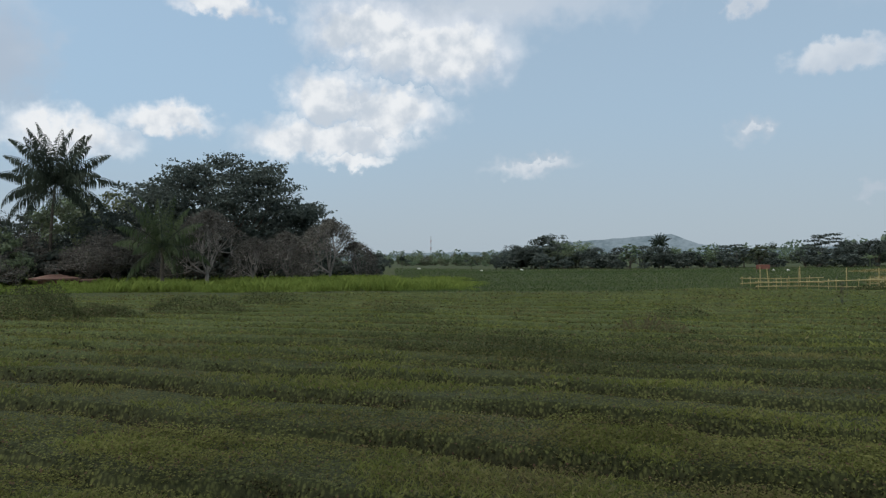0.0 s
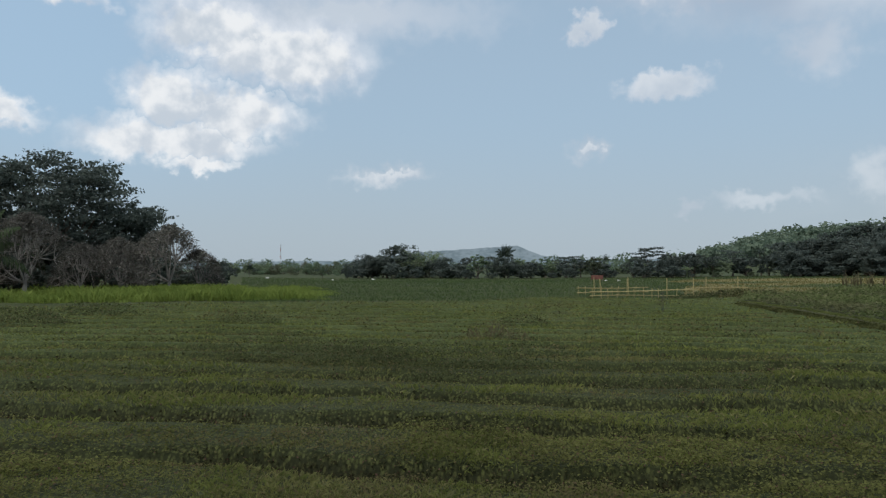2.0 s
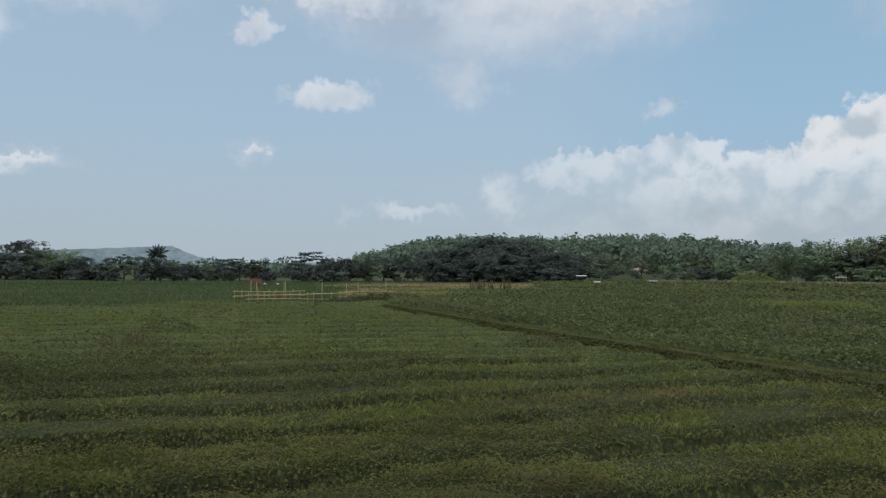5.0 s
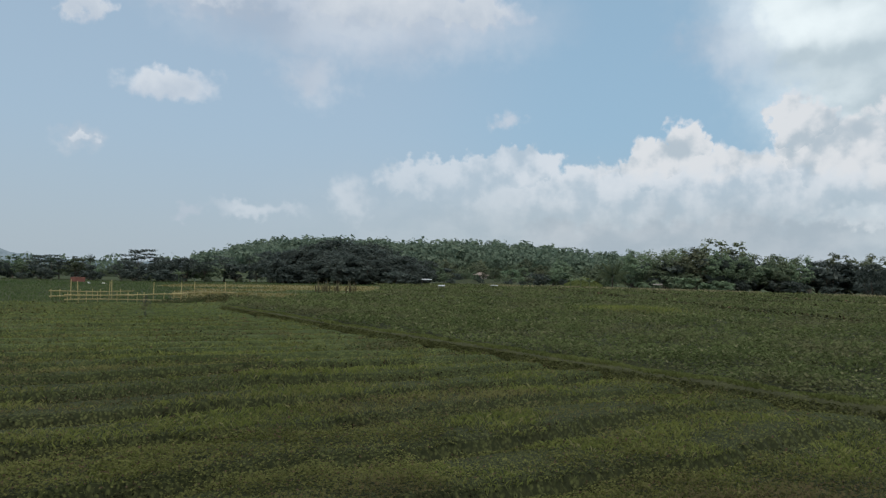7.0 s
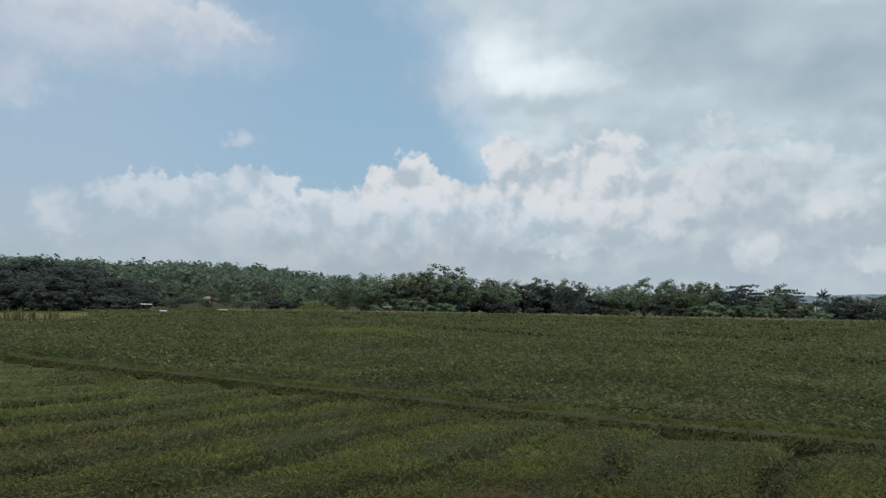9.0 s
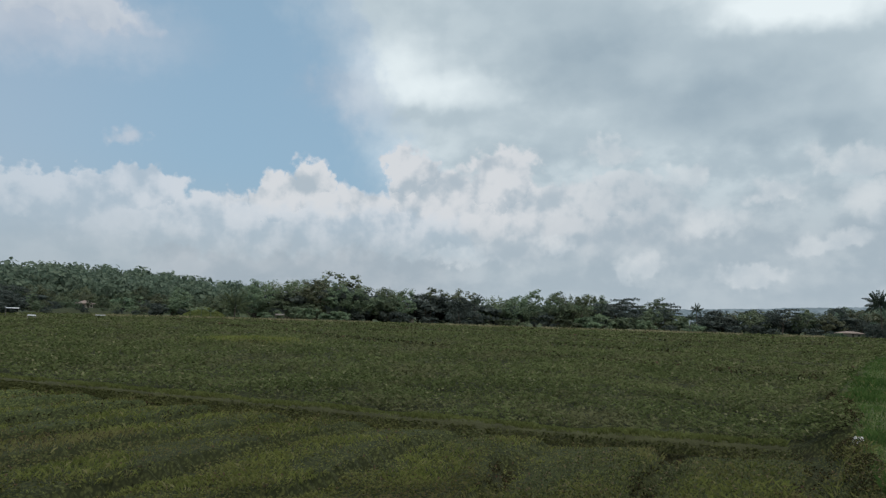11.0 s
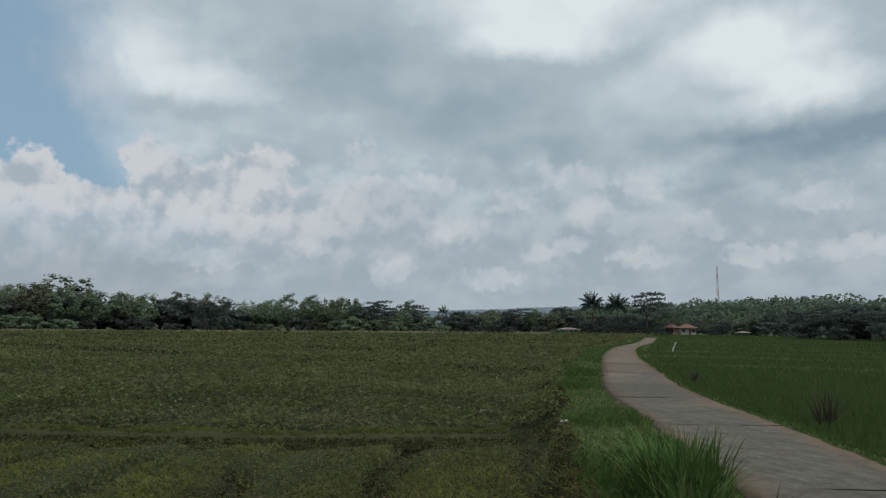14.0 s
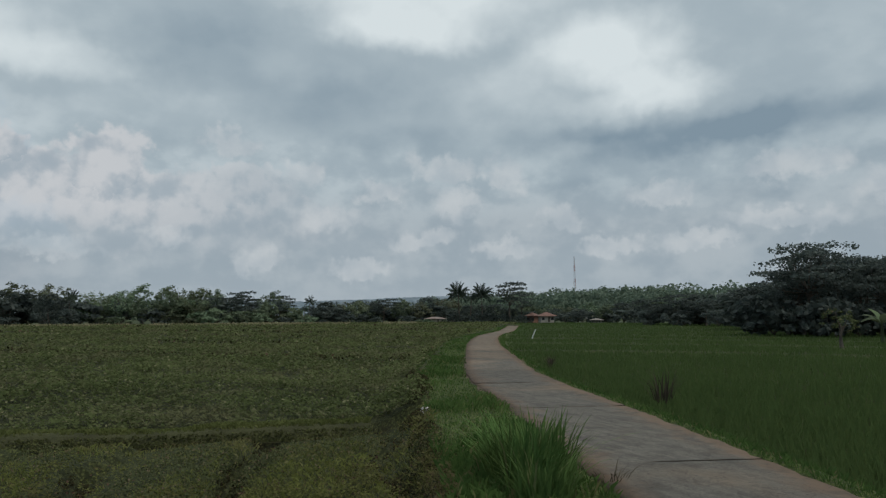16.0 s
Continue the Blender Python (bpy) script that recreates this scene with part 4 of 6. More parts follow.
def tube(path, radii, sides=6):
    """Verts and quads of a tapered tube along a path (n,3)."""
    path = np.asarray(path, float)
    n = len(path)
    tan = unit(np.gradient(path, axis=0))
    ref = np.where(np.abs(tan[:, 2:3]) > 0.9, [[1.0, 0, 0]], [[0, 0, 1.0]])
    u = unit(np.cross(tan, ref))
    w = np.cross(tan, u)
    a = np.linspace(0, 2 * np.pi, sides, endpoint=False)
    v = path[:, None] + np.asarray(radii)[:, None, None] * (np.cos(a)[None, :, None] * u[:, None] + np.sin(a)[None, :, None] * w[:, None])
    idx = np.arange(n * sides).reshape(n, sides)
    f = np.stack([idx[:-1], np.roll(idx[:-1], -1, 1), np.roll(idx[1:], -1, 1), idx[1:]], -1).reshape(-1, 4)
    return v.reshape(-1, 3), f


def merge(pieces):
    vs, fs, k = [], [], 0
    for v, f in pieces:
        vs.append(v)
        fs.append(f + k)
        k += len(v)
    return np.concatenate(vs), np.concatenate(fs)


def leaf_quads(centres, size, rng, aspect=0.6, droop=0.0, up=0.0):
    """Kite-shaped leaves of random direction at the centres."""
    n = len(centres)
    d = rng.normal(size=(n, 3))
    d[:, 2] = d[:, 2] * 0.7 - droop + up
    d = unit(d)
    s = unit(np.cross(d, rng.normal(size=(n, 3))))
    size = np.broadcast_to(size, (n,))[:, None] * rng.uniform(0.7, 1.3, (n, 1))
    a, b = centres - d * size * 0.5, centres + d * size * 0.5
    w = s * size * aspect * 0.5
    m = centres - d * size * 0.05
    v = np.stack([a, m + w, b, m - w], 1).reshape(-1, 3)
    return v, np.arange(n * 4).reshape(n, 4)


def facing_leaves(centres, normals, size, rng, aspect=0.7, loose=0.55):
    """Leaves that face more or less outwards."""
    n = len(centres)
    nn = unit(normals + rng.normal(size=(n, 3)) * loose)
    d = unit(np.cross(nn, rng.normal(size=(n, 3))))
    s = np.cross(nn, d)
    size = np.broadcast_to(size, (n,))[:, None] * rng.uniform(0.65, 1.35, (n, 1))
    w = s * size * aspect * 0.5
    m = centres - d * size * 0.05
    v = np.stack([centres - d * size * 0.5, m + w, centres + d * size * 0.5, m - w], 1).reshape(-1, 3)
    return v, np.arange(n * 4).reshape(n, 4)


def lobed_crown(rng, base, h, spread, clumps, flat, lobes=9, ragged=0.12, fill=0.12):
    """Clump centres, radii and outward directions of a crown built of rounded boughs."""
    mid, rz = (base + h) / 2, (h - base) / 2
    a = np.arange(lobes) * 2.4 + rng.uniform(-0.5, 0.5, lobes)
    q = np.sqrt((np.arange(lobes) + 0.3) / lobes)
    lr = rng.uniform(0.40, 0.56, lobes)
    lc = np.stack([np.cos(a) * q * (1 - lr) * spread, np.sin(a) * q * (1 - lr) * spread,
                   mid + rz * (1 - lr) * rng.uniform(-0.9, 1.0, lobes) * np.sqrt(1 - 0.5 * q ** 2)], -1)
    lc[0] = (0, 0, h - rz * 0.52)
    lr[0] = 0.52
    rad = np.stack([lr * spread, lr * spread, lr * rz * 1.05], -1)
    pick = rng.choice(lobes, clumps * 5, p=lr ** 2 / (lr ** 2).sum())
    d = unit(rng.normal(size=(clumps * 5, 3)))
    d[:, 2] = np.where((d[:, 2] < -0.3) & (rng.random(clumps * 5) < 0.5), -d[:, 2], d[:, 2])
    c = lc[pick] + d * rad[pick] * (0.9 + ragged * rng.normal(size=(clumps * 5, 1)))
    inside = np.zeros(len(c), bool)
    for k in range(lobes):
        inside |= (((c - lc[k]) / rad[k]) ** 2).sum(1) < 0.62
    inside &= rng.random(len(c)) > fill
    c, d, pick = c[~inside][:clumps], d[~inside][:clumps], pick[~inside][:clumps]
    c[:, 2] = np.maximum(c[:, 2], h * 0.05)
    return c, rad[pick][:, 0] * rng.uniform(0.26, 0.46, len(c)), d


def limbs(rng, h, trunk_h, tips, r0, bend=0.15, sides=5):
    """A trunk that forks into limbs that reach the tips."""
    top = np.array([rng.normal() * bend, rng.normal() * bend, trunk_h])
    k = np.linspace(0, 1, 6)[:, None]
    wob = np.stack([np.sin(k[:, 0] * 3 + rng.uniform(0, 6)) * bend, np.cos(k[:, 0] * 2.4) * bend * 0.7, 0 * k[:, 0]], -1) * (k * (1 - k) * 3)
    pieces = [tube(k * top + wob, r0 * (1 - 0.4 * k[:, 0]) * (1 + 0.5 * np.exp(-k[:, 0] * 9)), sides + 2)]
    for p in tips:
        start = top * rng.uniform(0.72, 1.0)
        mid = start * 0.45 + p * 0.55 + rng.normal(size=3) * 0.12 * np.linalg.norm(p - start) * np.array([1, 1, 0.4])
        mid[2] -= 0.08 * np.linalg.norm(p - start)
        q = np.linspace(0, 1, 5)[:, None]
        path = (1 - q) ** 2 * start + 2 * q * (1 - q) * mid + q ** 2 * p
        pieces.append(tube(path, np.maximum(r0 * 0.42 * (1 - q[:, 0]) ** 1.2, r0 * 0.05), sides - 1))
    return merge(pieces)


def broad_tree(seed, h, spread, leaf, label, bark=None, clumps=60, per=22, size=0.42, trunk=0.28, name="broadleaf_tree", squash=1.0, gap=0.0, low=0.0, flat=0.62, lobes=9, limb_count=26):
    """A branching tree with an uneven crown of leaf clumps. spread: crown's radius; trunk: bare share of the height."""
    rng = np.random.default_rng(seed)
    ob = thing(name, label, "tree")
    c, cr, out = lobed_crown(rng, h * trunk * (1 - 0.7 * low), h, spread, clumps, flat, lobes, fill=0.12 if size < 0.4 else 0.3)
    cr = cr * (1 - gap)
    tips = c[np.argsort(rng.random(len(c)))[: max(6, min(len(c) // 7, limb_count))]]
    v, f = limbs(rng, h, h * trunk * 1.25 + 0.2, tips, 0.028 * h + 0.05, 0.1 * h * 0.2)
    part("trunk", mesh_np("trunk", v, f, [bark or M_BARK], True), ob, "dark bark")
    k = len(c)
    dd = unit(rng.normal(size=(k, per, 3)))
    off = dd * rng.uniform(0.2, 1.0, (k, per, 1)) ** 0.5 * cr[:, None, None]
    off[..., 2] *= flat
    pts = (c[:, None] + off).reshape(-1, 3)
    nor = (out[:, None] * 0.8 + dd * 0.7 + np.array([0, 0, 0.35])).reshape(-1, 3)
    v, f = facing_leaves(pts, nor, size, rng, 0.6, 0.55 if size < 0.4 else 0.95)
    part("crown", mesh_np("crown", v, f, [leaf]), ob)
    return ob


def flat_tree(seed, h, spread, leaf, label, tiers=11, per=130, size=0.4, name="layered_tree"):
    """A tree whose foliage lies in flat layers at the ends of bare limbs."""
    rng = np.random.default_rng(seed)
    ob = thing(name, label, "tree")
    tips, pts = [], []
    for k in range(tiers):
        a = k * 2.4 + rng.uniform(-0.4, 0.4)
        zz = h * (0.55 + 0.43 * k / (tiers - 1))
        rr = spread * rng.uniform(0.35, 0.95) * (1.1 - 0.55 * k / tiers)
        tip = np.array([math.cos(a) * rr, math.sin(a) * rr, zz])
        tips.append(tip)
        n = per
        ang, ra = rng.uniform(0, 6.283, n), np.sqrt(rng.uniform(0, 1, n)) * spread * rng.uniform(0.32, 0.55)
        pts.append(np.stack([tip[0] + np.cos(ang) * ra * 1.25, tip[1] + np.sin(ang) * ra, tip[2] + rng.normal(0, 0.016 * h, n) - ra * 0.12], -1))
    v, f = limbs(rng, h, h * 0.5, np.array(tips), 0.022 * h, 0.03 * h)
    part("trunk", mesh_np("trunk", v, f, [M_BARK], True), ob, "slender dark trunk and limbs")
    v, f = facing_leaves(np.concatenate(pts), np.tile([0, 0, 1.0], (len(pts) * per, 1)), size, rng, 0.65, 0.7)
    part("crown", mesh_np("crown", v, f, [leaf]), ob)
    return ob


def palm_tree(seed, h, frond=3.6, count=22, label="tall coconut palm with drooping dark fronds", lean=0.06, leaf=None, leaflets=24, wide=1.0):
    rng = np.random.default_rng(seed)
    ob = thing("coconut_palm", label, "palm tree")
    k = np.linspace(0, 1, 9)
    a = rng.uniform(0, 6.28)
    path = np.stack([np.cos(a) * lean * h * k ** 1.6, np.sin(a) * lean * h * k ** 1.6, h * k], -1)
    path[0, 2] -= 0.3
    v, f = tube(path, 0.17 * (1 - 0.45 * k) + 0.12 * np.exp(-k * 14), 8)
    part("trunk", mesh_np("trunk", v, f, [M_BARK], True), ob, "ringed dark grey palm trunk")
    top = path[-1]
    lv, lf, rv, n0 = [], [], [], 0
    for i in range(count):
        az = i * 2.39996 + rng.uniform(-0.35, 0.35)
        el = radians(86 - 112 * (i / count) ** 1.1) + rng.uniform(-0.14, 0.14)
        ln = frond * rng.uniform(0.85, 1.1)
        q = np.linspace(0, 1, 9)
        bend = 0.55 + 0.85 * (1 - abs(math.sin(el))) + rng.uniform(-0.1, 0.35)
        ang = el - bend * q ** 2.0
        dr, dz = np.cos(ang), np.sin(ang)
        rr, zz = np.concatenate([[0], np.cumsum((dr[:-1] + dr[1:]) / 2)]) * ln / 8, np.concatenate([[0], np.cumsum((dz[:-1] + dz[1:]) / 2)]) * ln / 8
        dirh = np.array([math.cos(az), math.sin(az), 0])
        side = np.array([-math.sin(az), math.cos(az), 0])
        spine = top + dirh * rr[:, None] + np.array([0, 0, 1]) * zz[:, None]
        rv.append(tube(spine, 0.05 * (1 - q * 0.8), 4))
        for sgn in (-1, 1):
            u = np.linspace(0.12, 0.99, leaflets) + rng.uniform(-0.01, 0.01, leaflets)
            base = np.stack([np.interp(u, q, spine[:, j]) for j in range(3)], -1)
            tang = unit(np.stack([np.interp(u, q, np.gradient(spine[:, j])) for j in range(3)], -1))
            ll = (0.23 * frond * np.sin(np.pi * np.clip(u * 0.85 + 0.12, 0, 1)) + 0.08)[:, None]
            out = unit(side * sgn * 0.6 + tang * 0.6 + np.array([0, 0, -0.85]) + rng.normal(size=(leaflets, 3)) * 0.15)
            mid = base + out * ll * 0.55
            tip = base + unit(out + np.array([0, 0, -1.0])) * ll
            wd = tang * (0.026 * frond / 3.6 + 0.010) * wide
            lv.append(np.stack([base - wd, mid - wd, tip, mid + wd], 1).reshape(-1, 3))
            lf.append(np.arange(leaflets * 4).reshape(-1, 4) + n0)
            n0 += leaflets * 4
    part("crown", mesh_np("crown", np.concatenate(lv), np.concatenate(lf), [leaf or M_PALM]), ob)
    v, f = merge(rv)
    part("rachis", mesh_np("rachis", v, f, [M_PALM], True), ob)
    return ob


def bamboo_clump(seed, h, spread, label, culms=52):
    rng = np.random.default_rng(seed)
    ob = thing("bamboo_clump", label, "bamboo")
    tubes, pts = [], []
    for i in range(culms):
        a, rr = rng.uniform(0, 6.283), spread * 0.35 * math.sqrt(rng.random())
        hh, out = h * rng.uniform(0.7, 1.05), spread * rng.uniform(0.25, 0.8)
        q = np.linspace(0, 1, 8)
        rad = rr + out * q ** 2.2
        path = np.stack([np.cos(a) * rad, np.sin(a) * rad, hh * (q - 0.16 * q ** 4)], -1)
        tubes.append(tube(path, 0.05 * (1 - q * 0.85), 3))
        n = 66
        u = rng.uniform(0.12, 1.0, n) ** 0.75
        c = np.stack([np.interp(u, q, path[:, j]) for j in range(3)], -1)
        pts.append(c + rng.normal(size=(n, 3)) * np.array([0.55, 0.55, 0.4]) * (1.25 - 0.7 * u[:, None]))
    v, f = merge(tubes)
    part("stand", mesh_np("stand", v, f, [M_BARK_PALE], True), ob, "pale green bamboo culms")
    v, f = leaf_quads(np.concatenate(pts), 0.38, rng, 0.40, 0.3)
    part("crown", mesh_np("crown", v, f, [M_BAMBOO_LEAF]), ob)
    return ob


def bare_tree(seed, h, spread, label, leaves=2200, leaf=None, fork=5, bark=None):
    """A grey, thinly leaved tree: branches that fork again and again."""
    rng = np.random.default_rng(seed)
    ob = thing("bare_tree", label, "tree")
    pieces, ends = [], []

    def grow(p, d, ln, r, level):
        q = np.linspace(0, 1, 4 if level < 3 else 3)[:, None]
        d2 = unit(d + rng.normal(size=3) * 0.2)
        path = p + q * ln * (d * (1 - q) + d2 * q)
        pieces.append(tube(path, r * (1 - 0.45 * q[:, 0]), 5 if level < 2 else 3))
        e = path[-1]
        if level >= fork:
            ends.append(e)
            return
        for _ in range(3 if level < 4 else 2):
            nd = d2 + rng.normal(size=3) * np.array([0.62, 0.62, 0.38])
            nd[2] = max(nd[2], -0.1) + 0.06
            grow(e if rng.random() < 0.6 else path[-2], unit(nd), ln * rng.uniform(0.66, 0.84), r * 0.6, level + 1)
    for _ in range(3):
        d = unit(np.array([rng.normal() * 0.5 * spread / h, rng.normal() * 0.5 * spread / h, 1.0]))
        grow(np.array([0, 0, -0.2]), d, h * 0.27, 0.013 * h, 0)
    ends = np.array(ends)
    k = h / ends[:, 2].max()
    v, f = merge(pieces)
    part("trunk", mesh_np("trunk", v * k, f, [bark or M_TWIG], True), ob, "twiggy branches")
    c = ends[rng.integers(0, len(ends), leaves)] * k + rng.normal(size=(leaves, 3)) * 0.28
    v, f = leaf_quads(c, 0.22, rng, 0.6)
    part("crown", mesh_np("crown", v, f, [leaf or M_LEAF_GREY]), ob, "sparse grey-brown leaves")
    return ob


def dome_tree(seed, h, spread, label):
    """A low-forked tree: fans of pale twigs that end in a dome of small leaf tufts."""
    rng = np.random.default_rng(seed)
    ob = thing("dome_tree", label, "tree")
    base = np.array([0, 0, h * 0.16])
    pieces = [tube([(0, 0, -0.2), (0.03, 0.02, h * 0.08), base], [0.16, 0.14, 0.12], 6)]
    ends = []

    def bough(a, b, r, n):
        q = np.linspace(0, 1, 4)[:, None]
        mid = (a + b) / 2 + np.array([0, 0, -0.10]) * np.linalg.norm(b - a) + rng.normal(size=3) * 0.05 * np.linalg.norm(b - a)
        pieces.append(tube((1 - q) ** 2 * a + 2 * q * (1 - q) * mid + q ** 2 * b, r * (1 - 0.5 * q[:, 0]), n))

    def on_dome(az, el, k):
        return base + np.array([math.cos(az) * math.cos(el) * spread, math.sin(az) * math.cos(el) * spread, math.sin(el) * (h - base[2])]) * k
    for i in range(9):
        az, el = i * 2.4 + rng.uniform(-0.3, 0.3), radians(rng.uniform(8, 78))
        m1 = on_dome(az, el, rng.uniform(0.42, 0.55))
        bough(base, m1, 0.08, 5)
        for _ in range(6):
            a2, e2 = az + rng.normal() * 0.5, min(max(el + rng.normal() * 0.32, 0.02), 1.5)
            m2 = on_dome(a2, e2, rng.uniform(0.72, 0.84))
            bough(m1, m2, 0.045, 4)
            for _ in range(7):
                p = on_dome(a2 + rng.normal() * 0.24, min(max(e2 + rng.normal() * 0.2, 0.0), 1.55), rng.uniform(0.9, 1.03))
                bough(m2, p, 0.026, 3)
                ends.append(p)
    v, f = merge(pieces)
    part("trunk", mesh_np("trunk", v, f, [M_TWIG], True), ob, "pale grey twiggy branches")
    ends = np.array(ends)
    c = np.repeat(ends, 20, 0) + rng.normal(size=(len(ends) * 20, 3)) * 0.17
    v, f = leaf_quads(c, 0.17, rng, 0.55)
    part("crown", mesh_np("crown", v, f, [M_LEAF_GREY]), ob, "small dull leaf tufts at the twig ends")
    return ob


def banana_plant(seed, h, label):
    rng = np.random.default_rng(seed)
    ob = thing("banana_plant", label, "banana plant")
    v, f = tube([(0, 0, -0.1), (0.03, 0, h * 0.3), (0.05, 0.02, h * 0.55)], [0.14, 0.11, 0.07], 8)
    part("stem", mesh_np("stem", v, f, [M_BAMBOO_LEAF], True), ob)
    for i in range(9):
        a, el, ln = i * 2.4 + rng.uniform(-0.3, 0.3), radians(rng.uniform(35, 80)), h * rng.uniform(0.5, 0.65)
        q = np.linspace(0, 1, 9)
        ang = el - 1.3 * q ** 1.5
        x, z = np.cumsum(np.cos(ang)) * ln / 9, np.cumsum(np.sin(ang)) * ln / 9
        spine = np.stack([np.cos(a) * x, np.sin(a) * x, h * 0.5 + z], -1)
        wd = 0.09 * h * np.sin(np.pi * np.clip(q * 0.92 + 0.06, 0, 1)) ** 0.7
        side = np.array([-math.sin(a), math.cos(a), 0])
        fold = np.array([0, 0, -0.35])
        vv = np.stack([spine + (side + fold) * wd[:, None], spine, spine + (-side + fold) * wd[:, None]], 1).reshape(-1, 3)
        idx = np.arange(27).reshape(9, 3)
        ff = np.concatenate([np.stack([idx[:-1, j], idx[:-1, j + 1], idx[1:, j + 1], idx[1:, j]], -1) for j in (0, 1)])
        part("leaf", mesh_np("leaf", vv, ff, [M_BAMBOO_LEAF], True), ob)
    return ob


def at_az(az, r):
    """Place on the ground at a bearing and distance."""
    x, y = r * math.sin(radians(az)), r * math.cos(radians(az))
    return x, y, float(height(np.array([x]), np.array([y]), False)[0])


def plant(template, az, r, scale=1.0, turn=None, group="", label="", used=set(), sx=1.0):
    """Stand a plant on the ground; the first call moves the template itself."""
    x, y, z = at_az(az, r)
    turn = random.uniform(0, 360) if turn is None else turn
    m = pose(x, y, z - 0.05, 0, 0, turn) @ Matrix.Diagonal((scale * sx, scale * sx, scale, 1))
    if template.name not in used:
        used.add(template.name)
        ob = template
    else:
        ob = copy_thing(template, m)
    ob.matrix_basis = m
    return tagged(ob, label, group=group)


# ------------------------------------------------------------------ grove beside the first field
GROVE = "trees of the old grove"


def spray_tree(seed, h, reach, label, sprays=760, per=46, size=0.36):
    """A wide old tree: flat sprays of leaves in uneven tiers on spreading limbs."""
    rng = np.random.default_rng(seed)
    ob = thing("rain_tree", label, "tree")
    qx = rng.uniform(-1, 1, sprays * 3)
    qy = rng.uniform(-1, 1, sprays * 3)
    # crest of the crown across its width: a long low arm on one side, shoulders on the other
    crest = np.interp(qx, (-1.0, -0.8, -0.55, -0.35, 0.0, 0.3, 0.45, 0.6, 0.8, 1.0), (0.70, 0.78, 0.86, 0.97, 1.0, 0.97, 0.88, 0.74, 0.64, 0.44))
    bump = 0.035 * np.sin(qx * 13 + seed) + 0.02 * np.cos(qy * 11)
    dome = (crest + bump) * np.sqrt(np.clip(1 - 0.75 * qy ** 2, 0.05, 1))
    deep = rng.random(sprays * 3) ** 2.0
    floor_ = np.interp(np.abs(qx), (0, 0.6, 1.0), (0.34, 0.30, 0.34))
    z = h * (dome - (dome - floor_) * deep)
    ok = (qx ** 2 + qy ** 2 < 1) & (dome > floor_)
    c = np.stack([qx * reach, qy * reach * 0.8, z], -1)[ok][:sprays]
    n = len(c)
    out = unit(c * [1, 1, 0] + 1e-6)
    rad = rng.uniform(0.8, 1.8, n)
    ang, ra = rng.uniform(0, 6.283, (n, per)), np.sqrt(rng.random((n, per)))
    du, dv = np.cos(ang) * ra * rad[:, None] * 1.25, np.sin(ang) * ra * rad[:, None] * 0.8
    side = np.stack([-out[:, 1], out[:, 0], 0 * out[:, 0]], -1)
    tilt = rng.uniform(-0.05, 0.4, n)[:, None]
    p = c[:, None] + out[:, None] * du[..., None] + side[:, None] * dv[..., None]
    p[..., 2] += du * tilt - 0.18 * dv ** 2 + rng.normal(0, 0.10, (n, per))
    nor = np.tile([0, 0, 1.0], (n * per, 1))
    v, f = facing_leaves(p.reshape(-1, 3), nor, size, rng, 0.6, 0.75)
    part("crown", mesh_np("crown", v, f, [M_LEAF_DARK]), ob, "dark flat sprays of leaves")
    tips = c[rng.permutation(n)[:60]] - [0, 0, 0.1]
    v, f = limbs(rng, h, h * 0.24, tips, 0.5, 0.3)
    part("trunk", mesh_np("trunk", v, f, [M_BARK], True), ob, "dark forked trunk and limbs")
    return ob


rain = spray_tree(21, 13.6, 10.4, "huge dark rain tree with a wide layered crown")
plant(rain, -17.2, 80, 1.0, 17.2, GROVE)
palm_big = palm_tree(31, 9.3, 5.7, 34, leaflets=60)
plant(palm_big, -29.8, 72, 1.0, 40, GROVE)
palm_young = palm_tree(37, 3.4, 4.6, 22, "young coconut palm with dull green upright fronds", 0.02, M_PALM_YOUNG, leaflets=44)
plant(palm_young, -22.2, 62, 1.0, 200, GROVE)
dull = broad_tree(23, 8.5, 4.6, M_LEAF_OLIVE, "dusty olive-green shade tree", clumps=80, per=40, size=0.34, trunk=0.1, low=0.7)
dark = broad_tree(24, 9.0, 4.4, M_LEAF_DARK, "dark green shade tree in the grove", clumps=90, per=44, size=0.36, trunk=0.1, low=0.7)
bare = bare_tree(41, 6.6, 4.2, "grey thinly leaved tree with twiggy branches", leaves=4200)
for az, r, s in ((-39, 70, 0.7), (-35, 72, 0.72), (-33, 70, 0.62), (-28.5, 74, 0.85), (-26.5, 72, 0.8), (-24.2, 74, 0.85), (-21.5, 74, 0.8), (-19.5, 76, 0.75), (-15.8, 76, 0.62), (-13.4, 76, 0.66), (-11.2, 76, 0.6)):
    plant(dark if int(az * 10) % 3 else dull, az, r, s, group=GROVE)
for az, r, s in ((-27.6, 84, 1.12), (-25.2, 80, 1.1), (-33.5, 76, 0.78), (-36.5, 80, 0.85), (-22.4, 84, 1.15), (-29.0, 88, 1.05)):
    plant(dull if s > 0.9 else dark, az, r, s, group=GROVE)
for az, r, s in ((-12.0, 82, 0.85), (-14.5, 90, 0.9), (-31.0, 88, 0.85), (-40.0, 74, 0.9)):
    plant(dark, az, r, s, group=GROVE)
for az, r, s in ((-27.0, 68, 0.75), (-31.8, 74, 0.8), (-25.0, 69, 0.62), (-34.5, 66, 0.6), (-14.2, 72, 0.7)):
    plant(bare, az, r, s, group=GROVE, sx=1.2)
dome = dome_tree(43, 6.2, 3.0, "low dome-shaped tree of pale twigs with few leaves")
